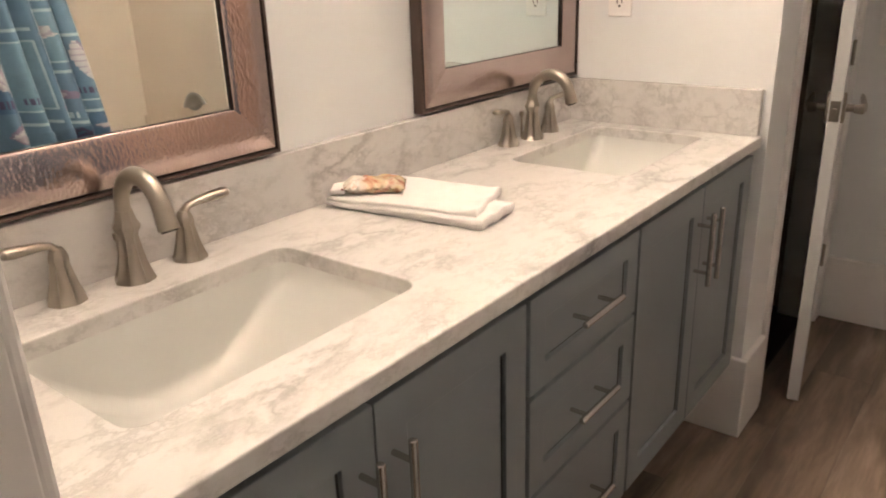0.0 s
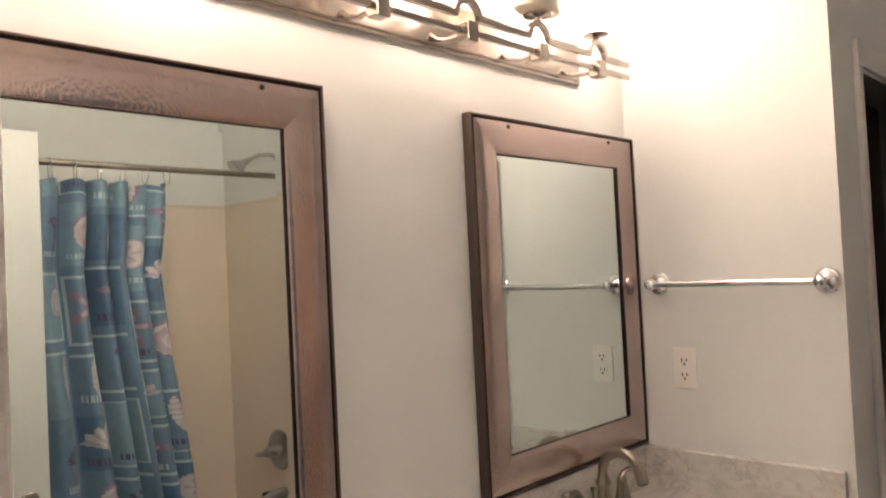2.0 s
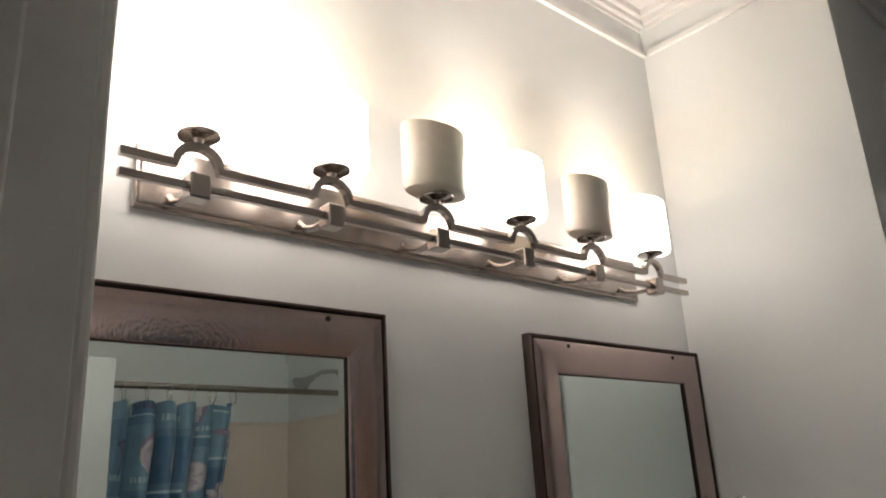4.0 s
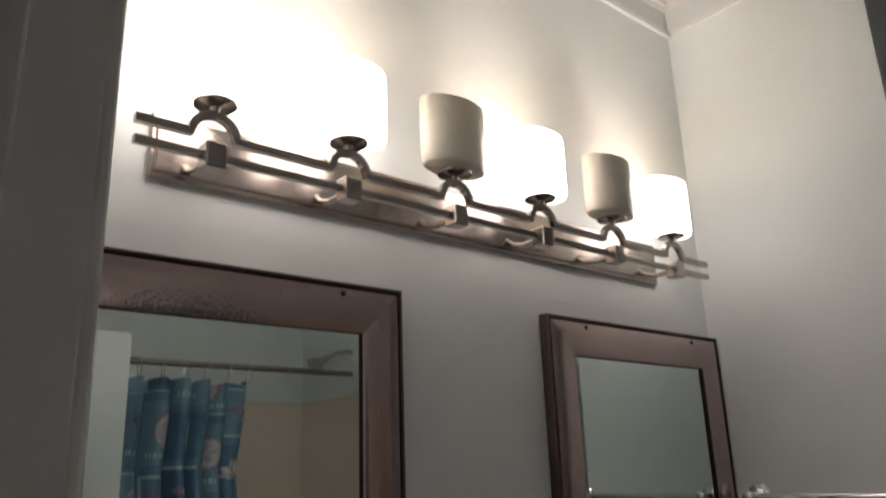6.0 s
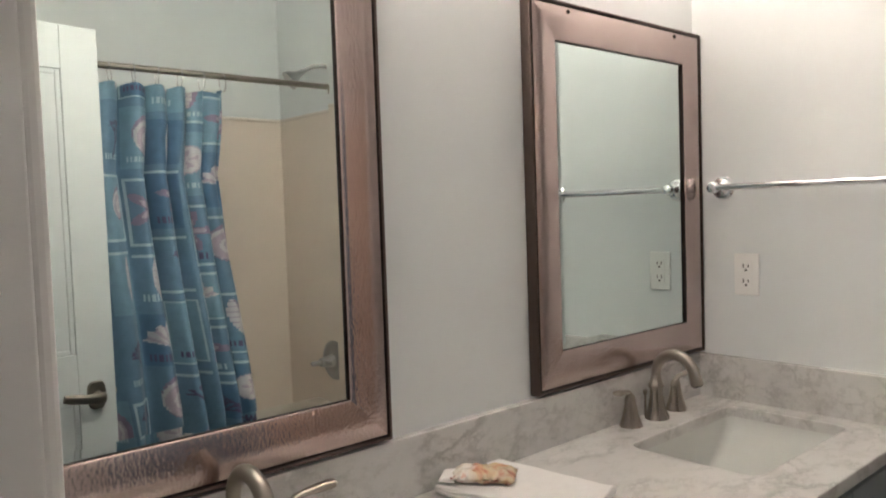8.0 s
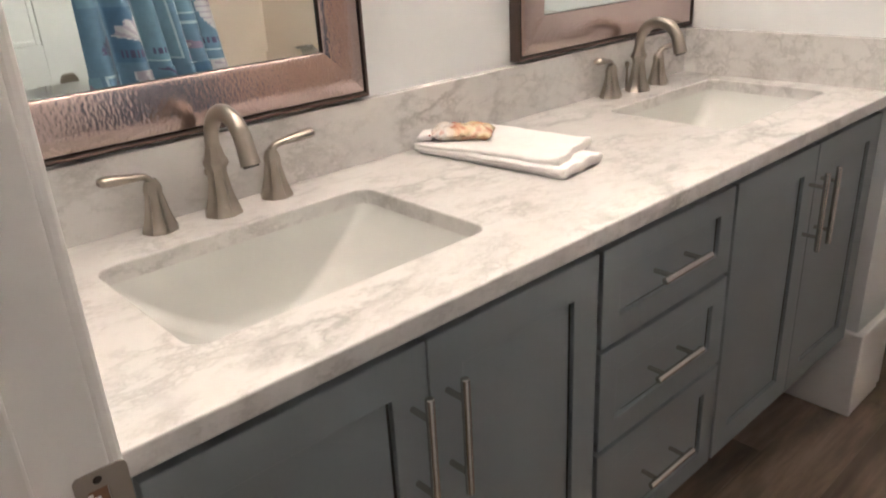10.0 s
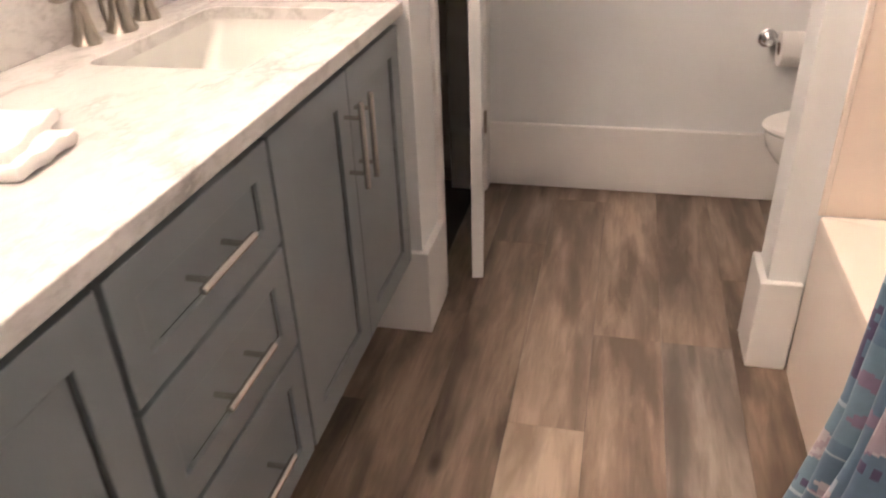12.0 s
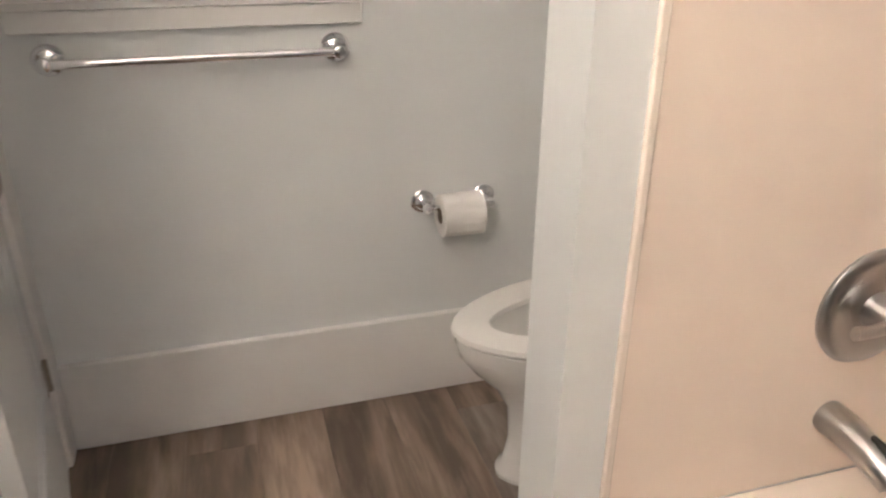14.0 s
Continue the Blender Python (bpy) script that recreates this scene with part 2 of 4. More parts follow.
def lathe(bm, profile, m=Matrix(), n=28):
    """Rows of (radius, height), turned round the z axis and then moved by m."""
    rings = []
    for r, z in profile:
        if r < 1e-5:
            rings.append([bm.verts.new(m @ Vector((0, 0, z)))])
        else:
            rings.append([bm.verts.new(m @ Vector((r * math.cos(2 * math.pi * k / n), r * math.sin(2 * math.pi * k / n), z))) for k in range(n)])
    for a, b in zip(rings, rings[1:]):
        for k in range(n):
            q = [a[k % len(a)], a[(k + 1) % len(a)], b[(k + 1) % len(b)], b[k % len(b)]]
            q = list(dict.fromkeys(q))
            if len(q) > 2:
                bm.faces.new(q)
    for r in (rings[0], rings[-1]):
        if len(r) > 2:
            bm.faces.new(r)
    return bm


def rounded(x0, y0, x1, y1, r, n=6):
    pts = []
    for cx, cy, a in ((x1 - r, y1 - r, 0), (x0 + r, y1 - r, 90), (x0 + r, y0 + r, 180), (x1 - r, y0 + r, 270)):
        for k in range(n + 1):
            t = radians(a + 90 * k / n)
            pts.append((cx + r * math.cos(t), cy + r * math.sin(t)))
    return pts


def loft(bm, loops, cap_first=False, cap_last=False):
    rings = [[bm.verts.new(p) for p in l] for l in loops]
    n = len(rings[0])
    for a, b in zip(rings, rings[1:]):
        for k in range(n):
            bm.faces.new((a[k], a[(k + 1) % n], b[(k + 1) % n], b[k]))
    if cap_first:
        bm.faces.new(rings[0])
    if cap_last:
        bm.faces.new(rings[-1])
    return bm


def slab_with_holes(bm, outer, holes, z0, z1):
    """A flat slab between z0 and z1 with openings through it."""
    for z in (z1, z0):
        edges = []
        for loop in (outer, *holes):
            vs = [bm.verts.new((x, y, z)) for x, y in loop]
            edges += [bm.edges.new((vs[k], vs[(k + 1) % len(vs)])) for k in range(len(vs))]
        bmesh.ops.triangle_fill(bm, use_beauty=True, use_dissolve=False, edges=edges)
    for loop in (outer, *holes):
        a = [bm.verts.new((x, y, z0)) for x, y in loop]
        b = [bm.verts.new((x, y, z1)) for x, y in loop]
        for k in range(len(a)):
            j = (k + 1) % len(a)
            bm.faces.new((a[k], a[j], b[j], b[k]))
    bmesh.ops.remove_doubles(bm, verts=bm.verts, dist=1e-5)
    return bm


def arc(cx, cz, r, a0, a1, n):
    return [(cx + r * math.cos(radians(a0 + (a1 - a0) * k / n)), cz + r * math.sin(radians(a0 + (a1 - a0) * k / n))) for k in range(n + 1)]


# ---- the plan ----
YN0, YN = 0.135, 0.256        # near wall, with the doorway
YR = 2.12                     # wall at the far end of the vanity
XC = 0.58                     # wall with the closet door
YB = 3.12                     # back wall
XP = 1.445                    # end of the partition between tub and toilet
XT = 1.525                    # outer edge of the tub
XR = 2.36                     # right wall
TOP = 3.08                    # ceiling
DX0, DX1 = 0.605, 1.245       # doorway
CY0, CY1 = 2.35, 3.035        # closet opening
piece("wall_vanity", boxes((-0.12, -1.6, 0, 0, 3.24, TOP)), WALL, "pale grey painted wall behind the vanity")
piece("wall_near", boxes((0, YN0, 0, DX0 - 0.02, YN, TOP), (DX1 + 0.02, YN0, 0, XR, YN, TOP), (DX0 - 0.02, YN0, 2.06, DX1 + 0.02, YN, TOP)), WALL, "pale grey wall with the entrance doorway")
piece("wall_rail", boxes((0, YR, 0, XC, YR + 0.12, TOP)), WALL, "short pale grey wall at the end of the vanity")
piece("wall_closet", boxes((XC - 0.12, YR + 0.12, 0, XC, CY0, TOP), (XC - 0.12, CY1, 0, XC, YB, TOP), (XC - 0.12, CY0, 2.06, XC, CY1, TOP)), WALL, "pale grey wall around the closet doorway")
WX0, WX1, WZ0, WZ1 = 0.74, 1.29, 1.13, 2.0
piece("wall_back", boxes((0, YB, 0, WX0, YB + 0.12, TOP), (WX1, YB, 0, XR + 0.12, YB + 0.12, TOP), (WX0, YB, 0, WX1, YB + 0.12, WZ0), (WX0, YB, WZ1, WX1, YB + 0.12, TOP)), WALL, "pale grey back wall with a small window")
piece("wall_tub_end", boxes((XP, YR, 0, XR, YR + 0.12, TOP)), WALL, "pale grey partition between tub and toilet")
piece("wall_right", boxes((XR, -1.6, 0, XR + 0.12, YB, TOP)), WALL, "pale grey wall behind the tub")
piece("wall_tub_foot", boxes((XP, 0.47, 0, XR, 0.585, TOP)), WALL, "pale grey wall at the tub's foot")
piece("wall_hall", boxes((-0.12, -1.72, 0, XR + 0.12, -1.6, TOP)), WALL, "plain hall wall behind the doorway")
piece("ceiling", boxes((-0.12, -1.72, TOP, XR + 0.12, YB + 0.12, TOP + 0.1)), CEILING, "flat white painted ceiling")
piece("floor", boxes((-0.12, -1.72, -0.12, XR + 0.12, YB + 0.12, -0.006)), UNDER_DARK, "subfloor under the planks")
# lining darker than the room's walls, the closet's dimness put into its colour
piece("closet_lining", boxes((0.002, YR + 0.122, 0.002, 0.02, YB - 0.002, TOP - 0.002), (0.02, YB - 0.02, 0.002, XC - 0.12, YB - 0.002, TOP - 0.002), (0.02, YR + 0.122, 0.002, XC - 0.122, YR + 0.14, TOP - 0.002)), CLOSET, "closet walls coloured dark for the shade inside")
# near-black sheet over the planks, added for the shade on this floor
piece("closet_floor", boxes((0.02, YR + 0.14, 0.0, XC - 0.03, YB - 0.02, 0.006)), paint("closet_floor_shade", (0.05, 0.035, 0.026), 0.95, 0.2, 0.6, 300), "dark sheet for the shade on the closet floor")


# ---- trim of the setting ----
def skirting(rows, label, gap=0.0):
    """Boards with a softened upper edge: rows of x0, y0, x1, y1."""
    bm = bmesh.new()
    for x0, y0, x1, y1 in rows:
        box(bm, x0, y0, gap, x1, y1, 0.254, 0.004, 2)
    return piece("baseboard", bm, TRIM, label)


skirting([(XC + 0.0145, YB - 0.02, XR, YB)], "tall white painted baseboard on the back wall", 0.004)
skirting([(0.0, YR - 0.02, XC + 0.021, YR)], "tall white baseboard beside the vanity")
skirting([(XC, YR - 0.0005, XC + 0.02, CY0 - 0.045)], "white baseboard round the wall's end")
skirting([(XP - 0.018, YR - 0.0005, XP, YR + 0.138)], "tall white baseboard round the partition's end")
skirting([(XP - 0.018, YR - 0.02, XT - 0.001, YR)], "white baseboard between tub and partition")
skirting([(XP, YR + 0.12, XR, YR + 0.138)], "white baseboard behind the toilet")
skirting([(0.0, 0.115, DX0 - 0.09, YN0)], "white hall baseboard")

bm = bmesh.new()
for x0, y0, x1, y1 in ((0, YN, 0.022, YR), (0.022, YR - 0.022, XC, YR), (XC, YR + 0.0, XC + 0.022, YB), (XC + 0.022, YB - 0.022, XR, YB), (XP, YR - 0.022, XR, YR), (0.022, YN, XR, YN + 0.022)):
    along = x1 - x0 > 0.03
    near = y0 < 1.0 and along
    for z0, z1, d in ((2.914, 2.934, 0.012), (2.934, 2.940, 0.006), (3.012, 3.030, 0.004), (3.030, 3.052, 0.016), (3.052, TOP, 0.030)):
        if along:
            box(bm, x0, y0 if near else y1 - d, z0, x1, y0 + d if near else y1, z1, 0.002, 2)
        else:
            box(bm, x0, y0, z0, x0 + d, y1, z1, 0.002, 2)
piece("crown_trim", bm, TRIM, "white painted picture rail and crown under the ceiling")

# entrance: jamb lining with its stop and casing
bm = bmesh.new()
for s, x in ((1, DX0), (-1, DX1)):
    box(bm, x - 0.02 * s, YN0 - 0.004, 0, x, YN, 2.05, 0.002)
    box(bm, x, YN0 + 0.03, 0, x + 0.011 * s, YN - 0.058, 2.045, 0.003)
box(bm, DX0 - 0.02, YN0 - 0.004, 2.04, DX1 + 0.02, YN, 2.06, 0.002)
piece("door_frame", bm, TRIM, "white painted lining of the entrance doorway")
bm = bmesh.new()
for x0, x1 in ((DX0 - 0.085, DX0 - 0.006), (DX1 + 0.006, DX1 + 0.085)):
    box(bm, x0, YN0 - 0.018, 0, x1, YN0, 2.05, 0.004)
box(bm, DX0 - 0.085, YN0 - 0.018, 2.05, DX1 + 0.085, YN0, 2.13, 0.004)
for x0, x1 in ((DX0 - 0.075, DX0 - 0.0045), (DX1 + 0.0045, DX1 + 0.075)):
    box(bm, x0, YN, 0, x1, YN + 0.0125, 2.055, 0.004)
box(bm, DX0 - 0.075, YN, 2.055, DX1 + 0.075, YN + 0.0125, 2.12, 0.004)
piece("door_casing", bm, TRIM, "white painted casing round the entrance")
bm = bmesh.new()
box(bm, XC - 0.125, CY0 - 0.018, 0, XC + 0.004, CY0, 2.05, 0.002)
box(bm, XC - 0.125, CY1, 0, XC + 0.004, CY1 + 0.018, 2.05, 0.002)
box(bm, XC - 0.125, CY0 - 0.018, 2.04, XC + 0.004, CY1 + 0.018, 2.06, 0.002)
box(bm, XC, CY1 + 0.006, 0, XC + 0.014, YB - 0.001, 2.05, 0.004)
box(bm, XC, CY0 - 0.044, 0, XC + 0.014, CY0 - 0.004, 2.05, 0.004)
box(bm, XC, CY0 - 0.044, 2.05, XC + 0.014, YB - 0.001, 2.12, 0.004)
piece("closet_door_frame", bm, TRIM, "white painted lining and casing of the closet doorway")

strike = thing("strike_plate", DX0, 0.2465, 0.893, "worn nickel strike plate screwed to the door jamb", "strike plate")
bm = bmesh.new()
slab_with_holes(bm, rounded(-0.0215, -0.0285, 0.0215, 0.0285, 0.006, 4), [rounded(-0.013, -0.012, 0.004, 0.012, 0.002, 2)], 0.0, 0.0022)
bmesh.ops.transform(bm, verts=bm.verts, matrix=Matrix(((0, 0, 1, 0), (1, 0, 0, 0), (0, 1, 0, 0), (0, 0, 0, 1))))
part("plate", bm, HARDWARE, strike)
for z in (-0.0205, 0.0205):
    part("screw", lathe(bmesh.new(), [(0.0, 0.0032), (0.0025, 0.003), (0.004, 0.002), (0.004, 0.001)], pose(0, -0.003, z, 0, 90, 0), 12), DARKEDGE, strike)
part("latch_tab", boxes((-0.001, -0.0128, -0.0118, 0.0012, -0.002, -0.0060), (-0.001, -0.0128, 0.0030, 0.0012, -0.0085, 0.0085), (-0.001, -0.0100, -0.0050, 0.0018, -0.0030, 0.0040), bevel=0.0006), PLASTIC, strike, "chipped white paint inside the latch hole")
part("bore", boxes((-0.0006, -0.0125, -0.0115, 0.0006, 0.0035, 0.0115)), paint("raw_bored_wood", (0.24, 0.13, 0.08), 0.8, 0.2), strike, "raw wood inside the latch hole")


# ---- doors ----
def lever(parent, x, side, y, z, toward):
    """A lever handle with its rose, on the face at x that looks along side; the lever points along toward in y."""
    bm = bmesh.new()
    plate = [(v * 0.9, w * 1.32) for v, w in rounded(-0.030, -0.032, 0.030, 0.032, 0.020, 6)]
    loft(bm, [[(x + side * d, y + v * g, z + w * g) for v, w in plate] for d, g in ((0.0, 1.0), (0.006, 1.0), (0.009, 0.93), (0.010, 0.4))], True, True)
    h = part("door_handle", bm, HARDWARE, parent, "aged nickel lever handle", True)
    part("neck", lathe(bmesh.new(), [(0.0, 0.008), (0.0135, 0.009), (0.011, 0.016), (0.0105, 0.046), (0.0, 0.047)], pose(x, y, z, 0, 90 * side, 0), 20), HARDWARE, h, "", True)
    path = [(x + side * 0.030, y - toward * 0.010, z - 0.001), (x + side * 0.050, y - toward * 0.004, z - 0.001), (x + side * 0.056, y + toward * 0.02, z), (x + side * 0.054, y + toward * 0.06, z + 0.004), (x + side * 0.050, y + toward * 0.095, z + 0.010), (x + side * 0.048, y + toward * 0.112, z + 0.014)]
    part("lever", tube(bmesh.new(), path, [0.009, 0.0125, 0.0125, 0.0115, 0.011, 0.009], 16, (0.62, 1.25)), HARDWARE, h, "", True)
    return h


def panel_door(name, width, height, thick, label):
    """Hinged at the origin, closed along -y, its outer face at x = 0 looking along +x; recessed panels on both sides."""
    d = thing(name, 0, 0, 0, label, "door", "", "structure")
    z0 = 0.01
    spans = [(0.30, 0.92), (1.06, height - 0.13)]
    bm = bmesh.new()
    box(bm, -thick, -width, z0, 0, -width + 0.11, height, 0.002)
    box(bm, -thick, -0.11, z0, 0, 0, height, 0.002)
    lo = z0
    for a, b in spans + [(height, height)]:
        box(bm, -thick, -width + 0.11, lo, 0, -0.11, a, 0.0015)
        lo = b
    part("leaf", bm, DOORPAINT, d)
    for a, b in spans:
        bm = bmesh.new()
        box(bm, -thick + 0.011, -width + 0.108, a - 0.002, -0.011, -0.108, b + 0.002)
        for s in (-thick + 0.0105, -0.0105):
            for y0, y1, c0, c1 in ((-width + 0.11, -width + 0.125, a, b), (-0.125, -0.11, a, b), (-width + 0.125, -0.125, a, a + 0.015), (-width + 0.125, -0.125, b - 0.015, b)):
                box(bm, s - 0.004, y0, c0, s + 0.004, y1, c1, 0.003)
        part("door_panel", bm, DOORPAINT, d)
    for k in (0.28, 1.02, 1.76):
        hb = tube(bmesh.new(), [(0.006, 0.002, k - 0.042), (0.006, 0.002, k + 0.042)], 0.006, 10, up=(1, 0, 0))
        box(hb, -0.001, -0.03, k - 0.042, 0.0015, 0.001, k + 0.042)
        part("hinge", hb, HARDWARE, d, "aged nickel butt hinge")
    part("latch_plate", box(box(bmesh.new(), -thick / 2 - 0.0125, -width - 0.0014, 0.90, -thick / 2 + 0.0125, -width + 0.002, 0.957, 0.0005, 1), -thick / 2 - 0.006, -width - 0.009, 0.92, -thick / 2 + 0.006, -width, 0.937, 0.002), HARDWARE, d, "nickel latch plate with its bolt")
    lever(d, 0.0, 1, -width + 0.06, 0.93, 1)
    lever(d, -thick, -1, -width + 0.06, 0.93, 1)
    return d


door = panel_door("door_1", 0.645, 2.035, 0.034, "white panelled closet door standing slightly ajar")
door.matrix_basis = pose(XC + 0.004, CY1 - 0.004, 0, 0, 0, 9.8)
door = panel_door("door_2", 0.63, 2.035, 0.034, "white panelled entrance door standing wide open")
door.matrix_basis = pose(DX1 - 0.003, YN + 0.017, 0, 0, 0, 174)

# ---- window in the back wall ----
win = thing("window_1", (WX0 + WX1) / 2, YB, WZ0, "small window with white casing and a closed blind", "window", "", "structure")
w2 = (WX1 - WX0) / 2
hh = WZ1 - WZ0
bm = bmesh.new()
for x0, x1 in ((-w2 - 0.09, -w2), (w2, w2 + 0.09)):
    box(bm, x0, -0.02, -0.002, x1, 0, hh + 0.09, 0.004)
box(bm, -w2, -0.02, hh, w2, 0, hh + 0.09, 0.004)
part("casing", bm, TRIM, win)
bm = bmesh.new()
box(bm, -w2 - 0.09, -0.018, -0.09, w2 + 0.09, 0, -0.042, 0.003)
box(bm, -w2 - 0.09, -0.026, -0.044, w2 + 0.09, 0, -0.026, 0.003)
box(bm, -w2 - 0.09, -0.034, -0.027, w2 + 0.09, 0.06, -0.002, 0.004)
part("window_sill", bm, TRIM, win, "white stepped sill and apron")
bm = bmesh.new()
for x0, x1, z0, z1 in ((-w2, -w2 + 0.03, 0, hh), (w2 - 0.03, w2, 0, hh), (-w2 + 0.03, w2 - 0.03, 0, 0.03), (-w2 + 0.03, w2 - 0.03, hh - 0.03, hh)):
    box(bm, x0, 0.06, z0, x1, 0.10, z1, 0.002)
part("window_frame", bm, TRIM, win)
part("pane", boxes((-w2 + 0.03, 0.085, 0.03, w2 - 0.03, 0.09, hh - 0.03)), PLASTIC, win, "frosted pane")
for k in range(16):
    bm = bmesh.new()
    box(bm, -w2 + 0.005, 0.03, 0.012 + k * 0.053, w2 - 0.005, 0.034, 0.069 + k * 0.053, 0.001, 1)
    bmesh.ops.rotate(bm, verts=bm.verts, cent=(0, 0.032, 0.04 + k * 0.053), matrix=Matrix.Rotation(radians(7), 3, "X"))
    part("slat", bm, TRIM, win)

# ---- vanity cabinet ----
V0, V1 = 0.274, 2.098
ZB, ZT = 0.235, 0.868
XF = 0.56
vanity = thing("vanity_cabinet", 0, 0, 0, "blue-grey shaker vanity cabinet with doors and drawers", "cabinet")
bm = boxes((0.003, V0, ZB, XF - 0.054, V0 + 0.018, ZT - 0.002), (0.003, V1 - 0.018, ZB, XF - 0.054, V1, ZT - 0.002), (0.003, V0 + 0.018, ZB, XF - 0.054, V1 - 0.018, ZB + 0.018), (0.003, V0 + 0.018, ZB + 0.018, 0.012, V1 - 0.018, ZT - 0.002),
           (0.012, 0.972, ZB + 0.018, XF - 0.054, 0.988, ZT - 0.002), (0.012, 1.378, ZB + 0.018, XF - 0.054, 1.394, ZT - 0.002))
# face frame behind the fronts
for y0, y1, z0, z1 in ((V0, V0 + 0.04, ZB, ZT), (V1 - 0.04, V1, ZB, ZT), (0.955, 1.005, ZB, ZT), (1.362, 1.412, ZB, ZT), (V0 + 0.04, 0.955, ZT - 0.04, ZT), (1.412, V1 - 0.04, ZT - 0.04, ZT), (1.005, 1.362, ZT - 0.04, ZT), (1.005, 1.362, 0.66, 0.70), (1.005, 1.362, 0.465, 0.505), (V0 + 0.04, 0.955, ZB, 0.275), (1.412, V1 - 0.04, ZB, 0.275), (1.005, 1.362, ZB, 0.275)):
    box(bm, XF - 0.054, y0, z0, XF - 0.036, y1, z1 - 0.002)
part("body", bm, CABINET, vanity)
# added plinth, its near-black colour stands for the shade below the cabinet
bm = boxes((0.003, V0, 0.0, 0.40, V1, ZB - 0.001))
part("plinth", bm, UNDER_DARK, vanity, "recessed plinth, near-black for the shade under the cabinet")


def shaker(y0, y1, z0, z1, rail):
    """A frame-and-panel front, the frame's pieces mitred into one board with a recessed panel."""
    bm = bmesh.new()
    xb = XF - 0.02
    yi0, yi1, zi0, zi1 = y0 + rail, y1 - rail, z0 + rail, z1 - rail
    slab_with_holes(bm, [(y0, z0), (y1, z0), (y1, z1), (y0, z1)], [[(yi0, zi0), (yi1, zi0), (yi1, zi1), (yi0, zi1)]], xb, XF)
    bmesh.ops.transform(bm, verts=bm.verts, matrix=Matrix(((0, 0, 1, 0), (1, 0, 0, 0), (0, 1, 0, 0), (0, 0, 0, 1))))
    pm = bmesh.new()
    box(pm, xb - 0.004, yi0 + 0.001, zi0 + 0.0025, XF - 0.0075, yi1 - 0.0045, zi1 + 0.003)
    # black strips beside and below the panel stand for its shadow gap
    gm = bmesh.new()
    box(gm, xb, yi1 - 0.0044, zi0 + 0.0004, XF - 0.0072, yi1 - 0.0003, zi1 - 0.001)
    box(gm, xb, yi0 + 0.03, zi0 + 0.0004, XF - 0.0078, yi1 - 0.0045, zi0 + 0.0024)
    return bm, pm, gm


def pull(parent, p0, p1, upright):
    """A bar pull between p0 and p1 (y, z) with two posts."""
    bm = bmesh.new()
    (ya, za), (yb, zb) = p0, p1
    d = Vector((0, yb - ya, zb - za)).normalized()
    a, b = Vector((XF + 0.034, ya, za)), Vector((XF + 0.034, yb, zb))
    up = (1, 0, 0)
    tube(bm, [a, a + d * 0.0015, b - d * 0.0015, b], [0.0046, 0.006, 0.006, 0.0046], 14, up=up)
    for k in (0.18, 0.82):
        c = a.lerp(b, k)
        tube(bm, [(XF - 0.001, c.y, c.z), (XF + 0.034, c.y, c.z)], 0.0042, 10)
    part("handle", bm, PULLS, parent, "satin nickel bar pull", True)


def front(name, y0, y1, z0, z1, rail, handle):
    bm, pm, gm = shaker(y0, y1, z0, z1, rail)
    f = part(name, bm, CABINET, vanity)
    soft = f.modifiers.new("soft_edges", "BEVEL")
    soft.width, soft.segments, soft.limit_method, soft.angle_limit = 0.0016, 2, "ANGLE", radians(50)
    part("panel", pm, CABINET, f)
    part("shadow_strip", gm, PANEL_SHADOW, f, "thin black strip for the shadow line beside the panel")
    pull(f, *handle, True)


G = 0.003
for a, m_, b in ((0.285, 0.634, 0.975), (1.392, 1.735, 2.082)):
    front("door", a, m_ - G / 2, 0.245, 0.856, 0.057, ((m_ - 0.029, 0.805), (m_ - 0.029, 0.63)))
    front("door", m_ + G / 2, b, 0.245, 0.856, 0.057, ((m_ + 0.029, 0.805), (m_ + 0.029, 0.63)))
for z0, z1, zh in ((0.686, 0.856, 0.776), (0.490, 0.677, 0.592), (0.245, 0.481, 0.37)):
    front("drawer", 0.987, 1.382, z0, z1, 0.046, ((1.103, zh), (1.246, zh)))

# ---- countertop, splashes, basins ----
SINKS = (0.636, 1.806)
bm = bmesh.new()
slab_with_holes(bm, [(0.002, YN + 0.016), (0.567, YN + 0.016), (0.567, YR - 0.002), (0.002, YR - 0.002)],
                [rounded(0.138, s - 0.234, 0.442, s + 0.232, 0.03, 6) for s in SINKS], 0.87, 0.90)
top = tagged(part("countertop", bm, MARBLE, None), "white marble countertop with grey veins and two basins", "countertop")
bev = top.modifiers.new("soft_edges", "BEVEL")
bev.width, bev.segments, bev.limit_method, bev.angle_limit = 0.003, 2, "ANGLE", radians(50)
sp = tagged(part("backsplash", box(bmesh.new(), 0.001, YN + 0.016, 0.90, 0.021, YR - 0.022, 1.020, 0.002), MARBLE, None), "long white marble backsplash against the wall", "backsplash")
sp = tagged(part("side_splash", box(bmesh.new(), 0.001, YR - 0.021, 0.90, 0.560, YR - 0.001, 1.020, 0.002), MARBLE, None), "short white marble side splash", "backsplash")


